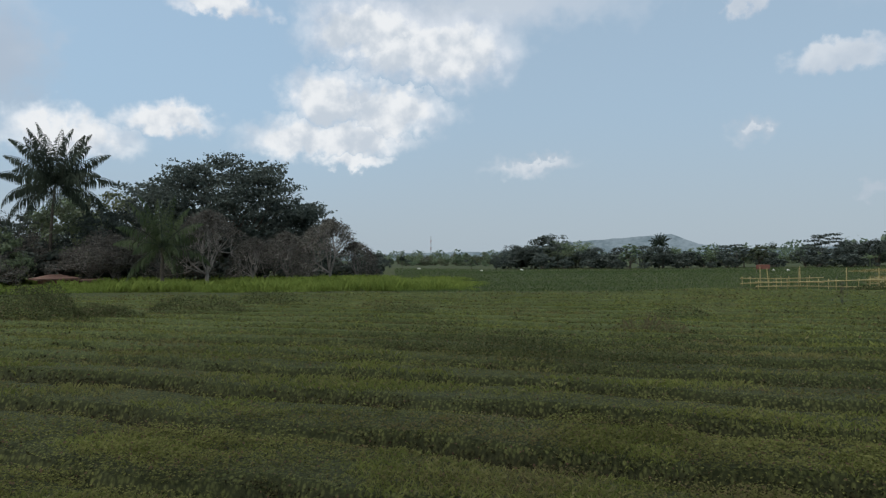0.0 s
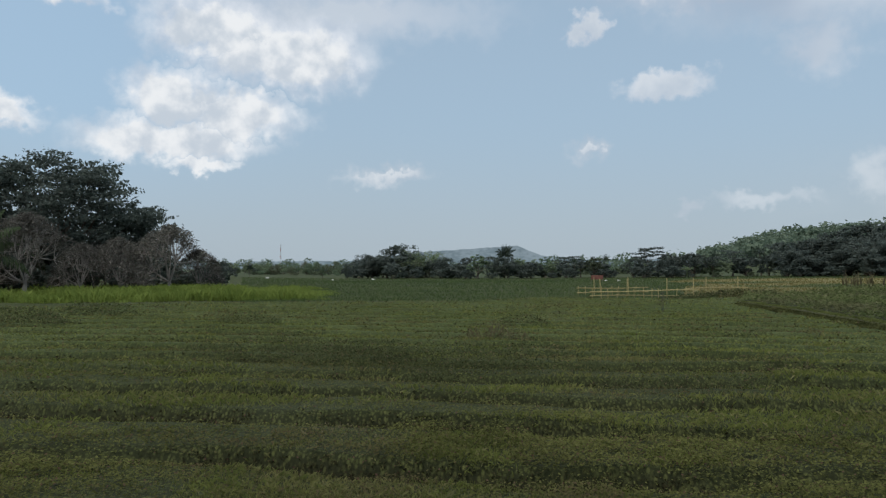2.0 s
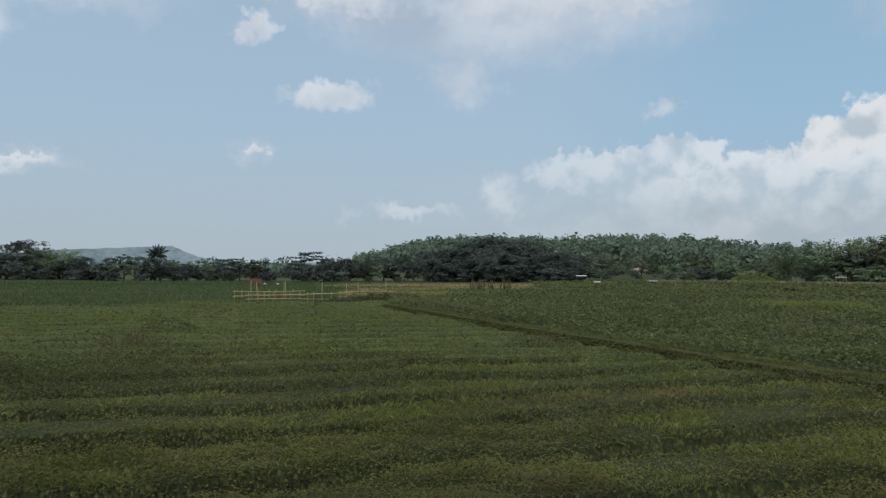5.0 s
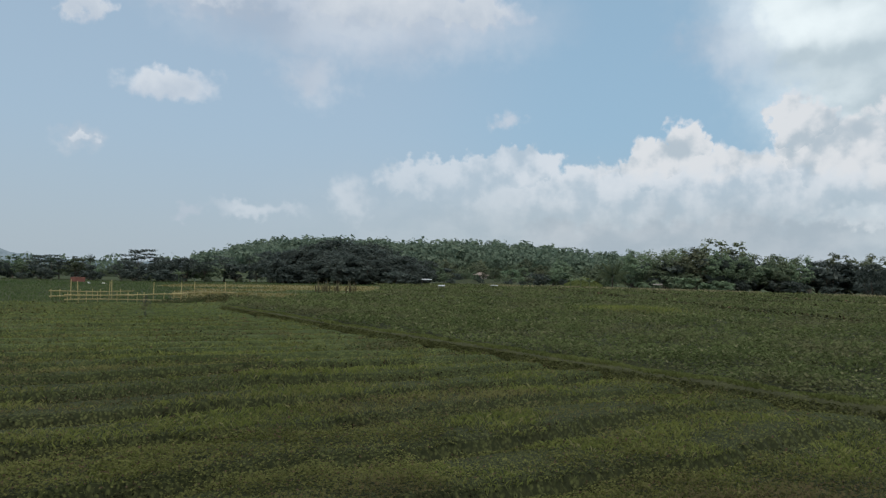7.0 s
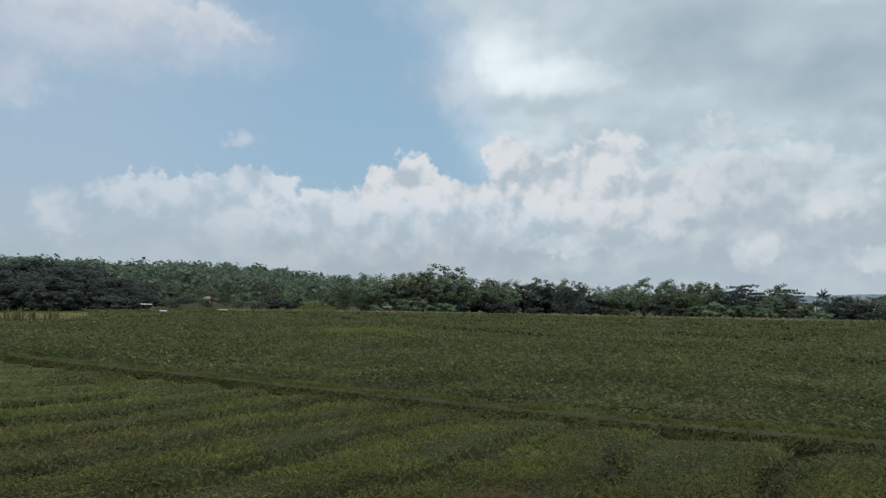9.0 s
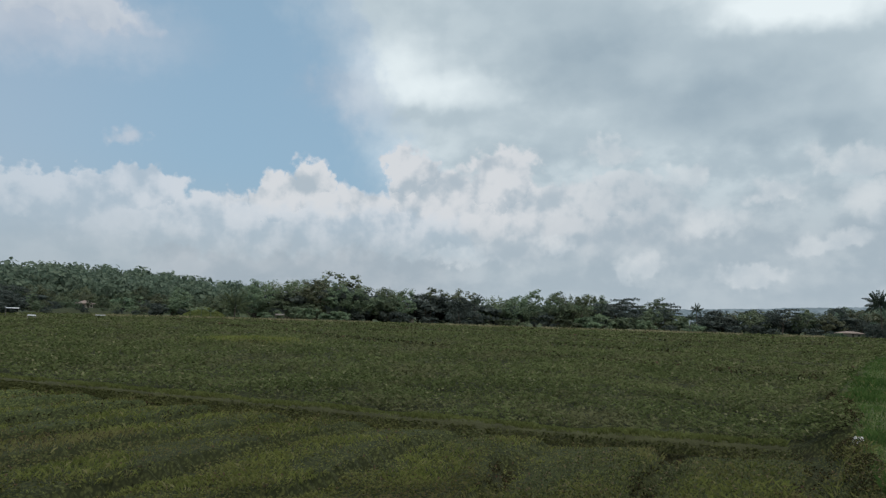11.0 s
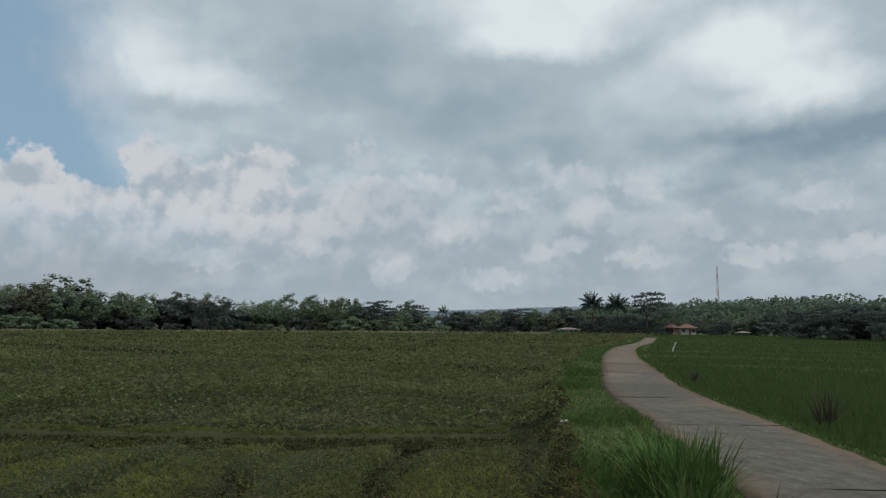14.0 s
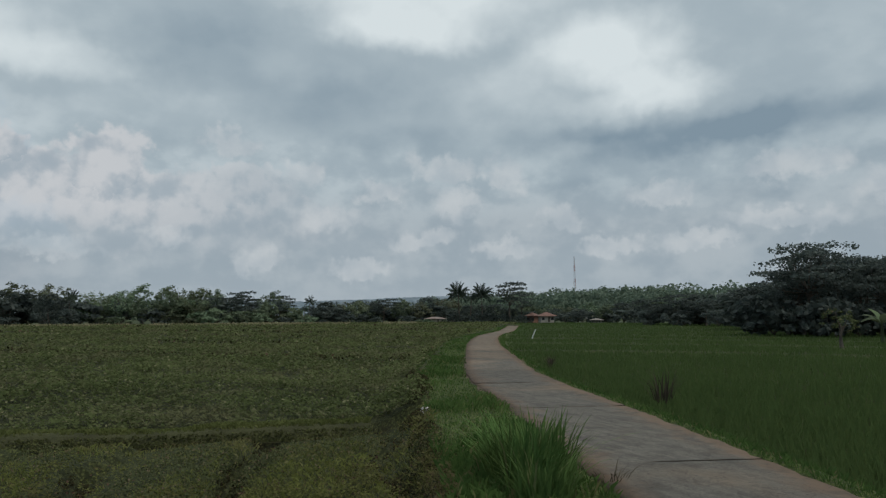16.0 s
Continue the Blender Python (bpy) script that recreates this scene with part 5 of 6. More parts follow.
for az, r, s in ((-18.9, 64, 1.0), (-9.3, 66, 0.92), (-12.8, 67, 0.74), (-7.2, 68, 0.60), (-15.4, 67, 0.66), (-22.8, 70, 0.86), (-25.6, 68, 0.7)):
    plant(dome, az, r, s, group=GROVE, sx=1.25)

under = broad_tree(25, 4.0, 2.4, M_LEAF_DARK, "dense dark thicket between the trunks of the grove", clumps=44, per=26, size=0.36, trunk=0.03, name="thicket", low=1.0, limb_count=6)
rnd = random.Random(9)
for k in range(36):
    az = -42 + 36.5 * (k + rnd.random()) / 36
    plant(under, az, rnd.uniform(72, 84), rnd.uniform(0.7, 1.3) * (0.6 if az > -9 else 1.0), rnd.uniform(0, 360), "thickets of the grove", sx=1.25)

for k in range(26):
    az = -42 + 37.0 * (k + rnd.random()) / 26
    if not -31 < az < -27:
        plant(under, az, rnd.uniform(69, 74), rnd.uniform(0.35, 0.62), rnd.uniform(0, 360), "thickets of the grove", sx=1.5)

# ------------------------------------------------------------------ tree line round the fields
T_A = broad_tree(51, 8.0, 3.6, M_LEAF_DARK, "dark green broadleaf tree at the edge of the fields", clumps=88, per=27, size=0.38, trunk=0.06, low=0.9, lobes=15, limb_count=5, flat=0.85)
T_B = broad_tree(52, 8.0, 3.2, M_LEAF_MID, "green broadleaf tree at the edge of the fields", clumps=88, per=27, size=0.38, trunk=0.06, low=0.9, lobes=15, limb_count=5, flat=0.85)
T_C = broad_tree(53, 8.0, 2.4, M_LEAF_MID, "slim green tree at the edge of the fields", clumps=46, per=26, size=0.5, trunk=0.16, low=0.6, limb_count=8)
T_D = broad_tree(54, 8.0, 3.4, M_LEAF_OLIVE, "dusty green tree at the edge of the fields", clumps=88, per=27, size=0.38, trunk=0.06, low=0.9, lobes=15, limb_count=5, flat=0.85)
T_F = flat_tree(55, 8.0, 3.6, M_LEAF_DARK, "tall layered shade tree with a flat open crown")
T_P = palm_tree(56, 7.4, 2.5, 18, "coconut palm among the far trees", leaflets=16, wide=2.6)
T_PD = palm_tree(64, 8.0, 3.9, 30, "dark coconut palm where the road ends", 0.03, M_PALM_DARK, leaflets=30, wide=1.8)
T_BB = bamboo_clump(57, 8.5, 3.6, "feathery bamboo clump with arching tops")
LINE = "trees of the far tree line"
# bearing from, to, distance, crown height in degrees over the eye, kinds
BELT = [(-6.5, 5.5, 260, 0.34, (T_B, T_D, T_C, T_B)), (-7, 7, 340, 0.45, (T_B, T_D, T_B)), (5, 12.6, 190, (0.8, 1.7, 1.0), (T_A, T_BB, T_A)), (12, 14, 200, 0.6, (T_A, T_C, T_P)),
        (13.2, 18.2, 182, (1.1, 1.25, 1.0), (T_A, T_C, T_A)), (18, 26, 180, 0.95, (T_F, T_C, T_F, T_P)), (16, 29, 270, 0.5, (T_B, T_D)), (27.4, 33, 170, 1.45, (T_A, T_A, T_F)),
        (33, 38, 172, 1.35, (T_C, T_F, T_P, T_A)), (38, 51.8, 165, (1.7, 3.05, 1.5), (T_A,)), (38.5, 51.5, 158, (1.4, 2.5, 1.2), (T_A,)), (52.4, 60.5, 190, 0.28, (T_D, T_P, T_C, T_B)), (52, 67, 230, 1.6, (T_D, T_B, T_P, T_B, T_D, T_C)), (36.5, 66, 350, (1.6, 2.4, 1.6), (T_B, T_D, T_B, T_C, T_P)),
        (67.5, 79.3, 182, (2.7, 3.15, 2.8), (T_BB, T_B, T_BB, T_B, T_D)), (79, 87, 185, 2.35, (T_A, T_B, T_D, T_B, T_A, T_P)), (87, 97, 188, (2.3, 2.5, 2.35), (T_BB, T_B, T_D, T_B, T_BB, T_P)),
        (97, 103.5, 195, (2.15, 2.0, 1.75), (T_B, T_B, T_D, T_F, T_P)), (103, 115, 200, 1.7, (T_A, T_B, T_D, T_B, T_F, T_P)), (121, 138, 210, 1.15, (T_A, T_C, T_B, T_D)), (130, 138.6, 150, (1.5, 1.85, 2.3), (T_A, T_F, T_A)), (137, 152, 112, (2.4, 3.4, 3.4), (T_A, T_A, T_F))]
SHRUB = broad_tree(58, 3.0, 2.2, M_LEAF_MID, "dense green shrub under the far trees", clumps=30, per=18, size=0.54, trunk=0.04, name="shrub", low=0.9, limb_count=6, flat=0.85)
SHRUB_D = broad_tree(59, 3.0, 2.6, M_LEAF_DARK, "dense dark shrub under the far trees", clumps=30, per=18, size=0.54, trunk=0.04, name="shrub", low=0.9, limb_count=6, flat=0.85)
rnd = random.Random(5)
for a0, a1, r, el, kinds in BELT:
    arc = (a1 - a0) * r / 57.3
    e0, e1, e2 = el if isinstance(el, tuple) else (el * 0.9, el, el * 0.92)
    deep = kinds[0] is T_A or kinds[0] is T_F
    for row, gap_m, lo, hi in ((0, 5.4, 0.66, 0.96), (1, 4.4, 0.80, 1.10), (2, 6.0, 0.48, 0.72), (3, 5.4, 0.16, 0.46)):
        if row > 1 and r > 280:
            continue
        steps = max(2, int(arc / gap_m))
        for k in range(steps):
            az = a0 + (a1 - a0) * (k + rnd.uniform(0.15, 0.85)) / steps
            rr = r * ((1.0, 1.06, 1.02, 0.965)[row] + rnd.uniform(-0.015, 0.015))
            e = np.interp((az - a0) / (a1 - a0), (0, 0.5, 1), (e0, e1, e2))
            top = (EYE_Z + math.tan(radians(e)) * rr - at_az(az, rr)[2]) * rnd.uniform(lo, hi)
            if row < 2:
                kind = rnd.choice(kinds)
                plant(kind, az, rr, max(0.35, top / (8.6 if kind is T_P else 7.4)), rnd.uniform(0, 360), LINE, sx=1.0 if kind is T_P else rnd.uniform(1.3, 1.9) if deep else rnd.uniform(1.1, 1.6))
            else:
                plant(SHRUB_D if deep or rnd.random() < 0.3 else SHRUB, az, rr, max(0.35, top / 2.8), rnd.uniform(0, 360), "shrubs under the far trees", sx=rnd.uniform(1.2, 1.8))

# single trees that stand out
plant(T_PD, 17.4, 186, 0.80, 10, LINE, "dark coconut palm rising over the far trees")
plant(T_PD, 115.5, 170, 0.92, 80, LINE)
plant(T_PD, 117.4, 170, 0.88, 140, LINE)
for az in (115.0, 115.7, 116.4, 117.1, 117.8, 118.5, 119.2, 119.9, 120.6):
    plant(SHRUB_D, az, 168 + 3 * rnd.random(), rnd.uniform(0.55, 0.95), rnd.uniform(0, 360), "shrubs under the far trees")
plant(T_P, 116.4, 178, 0.86, 10, LINE)
T_G = flat_tree(67, 8.0, 3.0, M_LEAF_DARK, "slender layered shade tree with a thin open crown", tiers=11, per=120, size=0.36)
plant(T_G, 119.7, 170, 1.3, 33, LINE, "tall layered shade tree where the road ends", sx=1.1)
plant(T_G, 120.6, 178, 1.0, 133, LINE)
for az, s in ((115.2, 0.6), (116.1, 0.72), (117.0, 0.78), (117.9, 0.7), (118.7, 0.74), (119.5, 0.72), (120.3, 0.7), (121.0, 0.55)):
    plant(T_A, az, 180, s * rnd.uniform(0.68, 0.9), rnd.uniform(0, 360), LINE, sx=1.25)
plant(palm_young, 66.5, 158, 0.95, 60, LINE)
plant(T_A, 84.6, 165, 0.88, 15, LINE, "round dark tree standing before the tree line", sx=1.0)
plant(T_A, 4.4, 170, 0.5, 50, LINE, "small round tree alone in the paddies")
plant(T_C, 2.4, 172, 0.42, 50, LINE)
plant(T_PD, -3.4, 170, 0.30, 90, LINE, "young dark coconut palm beyond the grass")
big = broad_tree(61, 12.0, 5.2, M_LEAF_DARK, "large dark tree at the rim of the rice", clumps=110, per=50, size=0.36, trunk=0.14, gap=0.1, low=0.5)
for az in (138.6, 139.6, 140.6, 141.6, 142.6, 143.6, 145.0, 146.4, 148.0, 149.6, 151.0):
    plant(SHRUB_D, az, 80 + 3 * rnd.random(), rnd.uniform(0.8, 1.5), rnd.uniform(0, 360), "shrubs under the far trees")
for az, r, k, turn in ((142.4, 88, 0.80, 10), (145.4, 86, 0.70, 130), (148.2, 86, 0.72, 200), (143.8, 92, 0.78, 60), (150.6, 88, 0.76, 290), (140.6, 90, 0.60, 340)):
    plant(big, az, r, k, turn, LINE)
lean = flat_tree(62, 9.0, 4.0, M_LEAF_DARK, "dark layered tree leaning over the rice", tiers=16, per=150, size=0.34)
for az, r, k, turn in ((142.0, 83, 1.13, 70), (141.0, 84, 0.80, 190), (146.6, 84, 0.94, 20), (149.4, 84, 0.9, 120)):
    plant(lean, az, r, k, turn, LINE)
lone = broad_tree(65, 2.7, 1.3, M_BUSH, "small crooked tree with thin yellowish foliage in the rice", clumps=34, per=24, size=0.13, trunk=0.4, gap=0.3, limb_count=12)
plant(lone, 143.9, 50, 1.0, 30, LINE)
ban = banana_plant(63, 3.2, "banana plant with broad pale green leaves")
for az, r, s in ((146.4, 62, 1.0), (148.0, 60, 1.05), (63.2, 160, 1.0), (64.0, 161, 1.1), (64.7, 160, 0.9), (31.8, 150, 1.0)):
    plant(ban, az, r, s, rnd.uniform(0, 360), "banana plants")


# ------------------------------------------------------------------ woods on the hills
def hill_woods(n, seed):
    rng = np.random.default_rng(seed)
    az = np.where(rng.random(n) < 0.58, rng.uniform(33, 68, n), np.where(rng.random(n) < 0.6, rng.uniform(112, 143, n), rng.uniform(-42, 165, n)))
    hr = np.interp(az, HILL_AZ, HILL_R)
    rr = hr * rng.uniform(0.72, 1.04, n)
    x, y = rr * np.sin(np.radians(az)), rr * np.cos(np.radians(az))
    z = height(x, y, False)
    s = (2.2 + 4.6 * rng.random(n) ** 1.5) * (rr / 500) ** 0.3
    per = 46
    d = unit(rng.normal(size=(n, per, 3)))
    d[..., 2] = np.where(d[..., 2] < -0.5, -d[..., 2], d[..., 2])
    lump = 0.86 + 0.2 * np.sin(d[..., 0] * 5 + s[:, None] * 9) * np.cos(d[..., 1] * 5 + s[:, None] * 7) + rng.normal(0, 0.07, (n, per))
    c = np.stack([x, y, z + s * rng.uniform(0.5, 1.25, n)], -1)[:, None] + d * (s[:, None] * lump)[..., None] * np.array([1, 1, 0.95])
    return facing_leaves(c.reshape(-1, 3), (d + [0, 0, 0.2]).reshape(-1, 3), np.repeat(s, per) * 0.34, rng, 0.8, 0.45)


stuff("hill_woods", hill_woods(3500, 66), M_LEAF_HILL_HAZE, "dense green woods covering the low hills, haze tinted into the leaves", "woods")


# ------------------------------------------------------------------ road, channel wall
def concrete(name, c1, c2, dirt):
    m, n = material(name)
    edge = n.add("ShaderNodeVertexColor", {"layer_name": "edge"}).outputs[0]
    geo = n.add("ShaderNodeNewGeometry")
    co = geo.outputs["Position"]
    turn = n.add("ShaderNodeMapping", None, Vector=co, Rotation=(0, 0, radians(24)), Scale=(0.22, 0.9, 1.0)).outputs[0]
    big, streak, grit = n.noise(co, 0.4, 5.0, 0.6), n.noise(turn, 9.0, 5.0, 0.65), n.noise(co, 45.0, 5.0, 0.7)
    info = n.add("ShaderNodeObjectInfo")
    col = n.mix(n.math("ADD", n.math("MULTIPLY", n.smooth(streak, 0.34, 0.66), 0.42), n.math("MULTIPLY", n.smooth(grit, 0.3, 0.7), 0.58)), c1, c2)
    sand = n.math("ADD", big, n.smooth(n.add("ShaderNodeSeparateXYZ", None, Vector=co).outputs[0], 12.0, 34.0, -0.08, 0.16))
    col = n.mix(n.math("MULTIPLY", n.smooth(sand, 0.45, 0.65), 0.75), col, dirt)
    dust = n.math("ADD", n.noise(co, 1.7, 5.0, 0.65), n.math("MULTIPLY", n.add("ShaderNodeSeparateColor", None, Color=edge).outputs[0], 0.55))
    col = n.mix(n.math("MULTIPLY", n.smooth(dust, 0.55, 0.95), 0.8), col, (0.150, 0.100, 0.066))
    col = n.mix(n.math("MULTIPLY", n.smooth(n.noise(co, 3.2, 6.0, 0.7), 0.46, 0.64), 0.6), col, (0.060, 0.055, 0.047))
    warp = n.add("ShaderNodeVectorMath", {"operation": "ADD"}, i0=co, i1=n.add("ShaderNodeVectorMath", {"operation": "SCALE"}, i0=n.noise(co, 1.6, 4.0, 0.6, 1), Scale=1.1).outputs[0]).outputs[0]
    crack = n.add("ShaderNodeTexVoronoi", {"feature": "DISTANCE_TO_EDGE"}, Vector=warp, Scale=0.30).outputs[0]
    col = n.mix(n.math("MULTIPLY", n.smooth(crack, 0.006, 0.002), 0.25), col, (0.022, 0.020, 0.016))
    pit = n.noise(co, 26.0, 3.0, 0.6)
    col = n.mix(n.math("MULTIPLY", n.smooth(pit, 0.60, 0.70), 0.7), col, (0.040, 0.036, 0.030))
    hsv = n.add("ShaderNodeHueSaturation", None, Color=col, Value=n.math("ADD", 0.85, n.math("MULTIPLY", info.outputs["Random"], 0.3)))
    bp = n.add("ShaderNodeBump", None, Strength=0.5, Distance=0.012, Height=n.math("ADD", grit, streak))
    b = n.add("ShaderNodeBsdfPrincipled", None, Base_Color=hsv.outputs[0], Roughness=0.9, Normal=bp.outputs[0], Specular_IOR_Level=0.2)
    n.add("ShaderNodeOutputMaterial", None, Surface=b)
    return m


M_ROAD = concrete("worn_concrete", (0.064, 0.058, 0.049), (0.165, 0.149, 0.124), (0.215, 0.162, 0.114))
M_DIRT = rough_material("road_dirt", (0.115, 0.075, 0.05), (0.23, 0.16, 0.11), 1.2, 20.0, 0.7)
M_WALL = rough_material("old_concrete", (0.045, 0.043, 0.034), (0.125, 0.118, 0.10), 2.0, 24.0, 0.8)
M_BLOCK = rough_material("pale_concrete", (0.30, 0.29, 0.27), (0.52, 0.51, 0.48), 3.0, 24.0, 0.5)
M_WHITE = rough_material("whitewash", (0.60, 0.59, 0.56), (0.80, 0.79, 0.76), 2.0, 20.0, 0.3)


def resample(line, step):
    """Points, directions and lengths along a smoothed polyline."""
    p = np.array(line, float)
    for _ in range(3):
        q = np.empty((2 * len(p) - 2, 2))
        q[0::2], q[1::2] = 0.75 * p[:-1] + 0.25 * p[1:], 0.25 * p[:-1] + 0.75 * p[1:]
        p = np.concatenate([p[:1], q, p[-1:]])
    seg = np.concatenate([[0], np.cumsum(np.hypot(*np.diff(p, axis=0).T))])
    s = np.arange(0, seg[-1], step)
    xy = np.stack([np.interp(s, seg, p[:, 0]), np.interp(s, seg, p[:, 1])], -1)
    d = unit(np.gradient(xy, axis=0))
    return xy, d, s


def ribbon(xy, d, offs, z, thick):
    """A strip with side faces: offs (n,k) metres to the left, z (n,k)."""
    nrm = np.stack([-d[:, 1], d[:, 0]], -1)
    n, k = offs.shape
    top = np.concatenate([xy[:, None] + nrm[:, None] * offs[..., None], z[..., None]], -1)
    ring = np.concatenate([top[:, :1] - [0, 0, thick], top, top[:, -1:] - [0, 0, thick]], 1)
    idx = np.arange(n * (k + 2)).reshape(n, k + 2)
    f = np.stack([idx[:-1, :-1], idx[1:, :-1], idx[1:, 1:], idx[:-1, 1:]], -1).reshape(-1, 4)[:, ::-1]
    return ring.reshape(-1, 3), f


def build_road():
    rng = np.random.default_rng(7)
    xy, d, s = resample(ROAD, 0.5)
    zc = height(xy[:, 0], xy[:, 1], False)
    offs = np.tile(np.linspace(1.24, -1.30, 5), (len(xy), 1)) + rng.normal(0, 0.07, (len(xy), 5))
    v, f = ribbon(xy, d, offs, np.repeat(zc[:, None], 5, 1) - 0.015 + rng.normal(0, 0.004, offs.shape), 0.12)
    road = tagged(new("road", mesh_np("road", v, f, [M_DIRT], True)), "narrow farm road of worn concrete slabs with dirt edges", "road", kind="structure")
    xy, d, s = resample(ROAD, 0.2)
    zc = height(xy[:, 0], xy[:, 1], False)
    step = 24
    first = int(np.argmin(np.hypot(xy[:, 0] - 11.2, xy[:, 1] + 7.7))) % step
    for a in range(first, len(xy) - step, step):
        sl = slice(a, a + step + 1)
        p, dd = xy[sl].copy(), d[sl]
        p[0] += dd[0] * 0.012
        p[-1] -= dd[-1] * 0.012
        n = len(p)
        offs = np.tile(np.linspace(ROAD_HALF, -ROAD_HALF, 9), (n, 1))
        offs[:, 0] += rng.normal(0, 0.018, n) + 0.16 * (fbm(p[:, 0], p[:, 1], 1.3, 83, 3) - 0.5)
        offs[:, -1] += rng.normal(0, 0.018, n) + 0.18 * (fbm(p[:, 0], p[:, 1], 1.3, 84, 3) - 0.5)
        slope, lift = rng.normal(0, 0.006), rng.normal(0, 0.007)
        z = zc[sl][:, None] + 0.022 + lift + slope * offs + rng.normal(0, 0.002, offs.shape)
        v, f = ribbon(p, dd, offs, z, 0.1)
        me = mesh_np("slab", v, f, [M_ROAD], True)
        rim = np.concatenate([np.ones((n, 1)), np.abs(np.linspace(1, -1, 9))[None].repeat(n, 0) ** 3, np.ones((n, 1))], 1).reshape(-1, 1)
        layer = me.color_attributes.new("edge", "FLOAT_COLOR", "POINT")
        layer.data.foreach_set("color", np.concatenate([rim, rim, rim, rim * 0 + 1], 1).astype(np.float32).ravel())
        ob = new("slab", me)
        ob.parent = road
    return road


build_road()


def build_wall():
    """Low side wall of the ditch, broken through in one place."""
    rng = np.random.default_rng(8)
    wall = tagged(new("ditch_wall"), "crumbling low concrete wall along the weedy ditch", "wall", kind="structure")
    xy, d, s = resample(WALL, 0.25)
    for a in range(0, len(xy) - 9, 9):
        mid = xy[a + 4]
        if math.hypot(*mid) < 4.5 or 12.6 < mid[0] < 14.4:
            continue
        sl = slice(a, a + 10)
        n = len(xy[sl])
        offs = np.tile(np.array([0.09, 0.03, -0.03, -0.09]), (n, 1)) + rng.normal(0, 0.008, (n, 4))
        z = np.full((n, 4), 0.44) + rng.normal(0, 0.012, (n, 4)) - 0.05 * rng.random()
        v, f = ribbon(xy[sl], d[sl], offs, z, 0.6)
        ob = new("wall_section", mesh_np("wall_section", v, f, [M_WALL]))
        ob.parent = wall


build_wall()


def box(name, size, mat, bevel=0.02, jitter=0.0, seed=0):
    """A bevelled, slightly uneven block standing on z = 0."""
    bm = bmesh.new()
    bmesh.ops.create_cube(bm, size=1.0)
    for v in bm.verts:
        v.co = Vector((v.co.x * size[0], v.co.y * size[1], (v.co.z + 0.5) * size[2]))
    bmesh.ops.bevel(bm, geom=bm.edges[:], offset=bevel, segments=2, affect="EDGES")
    rg = random.Random(seed)
    for v in bm.verts:
        v.co += Vector((rg.uniform(-1, 1), rg.uniform(-1, 1), rg.uniform(-1, 1))) * jitter
    me = bpy.data.meshes.new(name)
    bm.to_mesh(me)
    bm.free()
    me.materials.append(mat)
    return me


stone = tagged(new("stone_block", box("stone_block", (0.30, 0.16, 0.09), M_BLOCK, 0.02, 0.012, 3)), "pale broken concrete block lying on the ditch wall", "stone")
stone.matrix_basis = pose(12.0, -5.47, 0.43, 4, -6, -15)
post = tagged(new("marker_stone", box("marker_stone", (0.07, 0.07, 0.36), M_WALL, 0.015, 0.005, 4)), "small pale concrete post beside the ditch", "post")
post.matrix_basis = pose(14.4, -6.5, 0.2, 3, 6, 10)


# ------------------------------------------------------------------ tall clump of grass by the road, dry plants
def grass_clump(name, label, x, y, n, rad, hh, mat, w=0.014, seed=1, lean=0.9, tufts=1):
    rng = np.random.default_rng(seed)
    a, q = rng.uniform(0, 6.283, n), np.sqrt(rng.random(n)) * rad
    bx, by = x + np.cos(a) * q, y + np.sin(a) * q
    z = height(bx, by) - 0.03
    h = hh * rng.uniform(0.55, 1.1, n)
    out = np.stack([np.cos(a), np.sin(a)], -1) * (0.25 + 0.75 * (q / rad)[:, None]) + rng.normal(0, 0.35, (n, 2))
    ln = rng.uniform(0.3, 1.0, (n, 1)) * lean
    k = np.linspace(0, 1, 6)
    cx = np.stack([bx, by], -1)[:, None] + out[:, None] * ln[:, None] * (k[None, :, None] ** 2) * h[:, None, None] * 0.8
    cz = z[:, None] + h[:, None] * (k - 0.35 * ln * k ** 3)
    side = np.stack([-out[:, 1], out[:, 0]], -1)
    side = side / np.maximum(np.linalg.norm(side, axis=1, keepdims=True), 1e-6)
    wd = w * np.array([0.6, 1.0, 1.0, 0.8, 0.5, 0.05])
    L = np.concatenate([cx + side[:, None] * wd[None, :, None], cz[..., None]], -1)
    R = np.concatenate([cx - side[:, None] * wd[None, :, None], cz[..., None]], -1)
    v = np.stack([L, R], 2).reshape(-1, 3)
    idx = np.arange(n * 12).reshape(n, 6, 2)
    f = np.stack([idx[:, :-1, 0], idx[:, :-1, 1], idx[:, 1:, 1], idx[:, 1:, 0]], -1)
    if tufts < 2:
        return tagged(new(name, mesh_np(name, v, f.reshape(-1, 4), [mat], True)), label, "grass")
    ob = thing(name, label, "grass")
    ob.location = (x, y, float(z.mean()))
    v = (v - np.array(ob.location)).reshape(n, 12, 3)
    for k in range(tufts):
        mine = np.floor(a / 6.2832 * tufts).astype(int) == k
        count = int(mine.sum())
        quads = np.arange(count * 12).reshape(count, 6, 2)
        quads = np.stack([quads[:, :-1, 0], quads[:, :-1, 1], quads[:, 1:, 1], quads[:, 1:, 0]], -1).reshape(-1, 4)
        part("tuft", mesh_np("tuft", v[mine].reshape(-1, 3), quads, [mat], True), ob)
    return ob


grass_clump("grass_clump", "tall lush green grass clump leaning over the road", 6.4, -4.25, 520, 0.42, 0.80, M_CLUMP, 0.010, 5, 0.85, 6)
grass_clump("grass_clump", "tall lush green grass clump leaning over the road", 7.1, -4.65, 240, 0.32, 0.50, M_CLUMP, 0.009, 6, 0.9, 6)
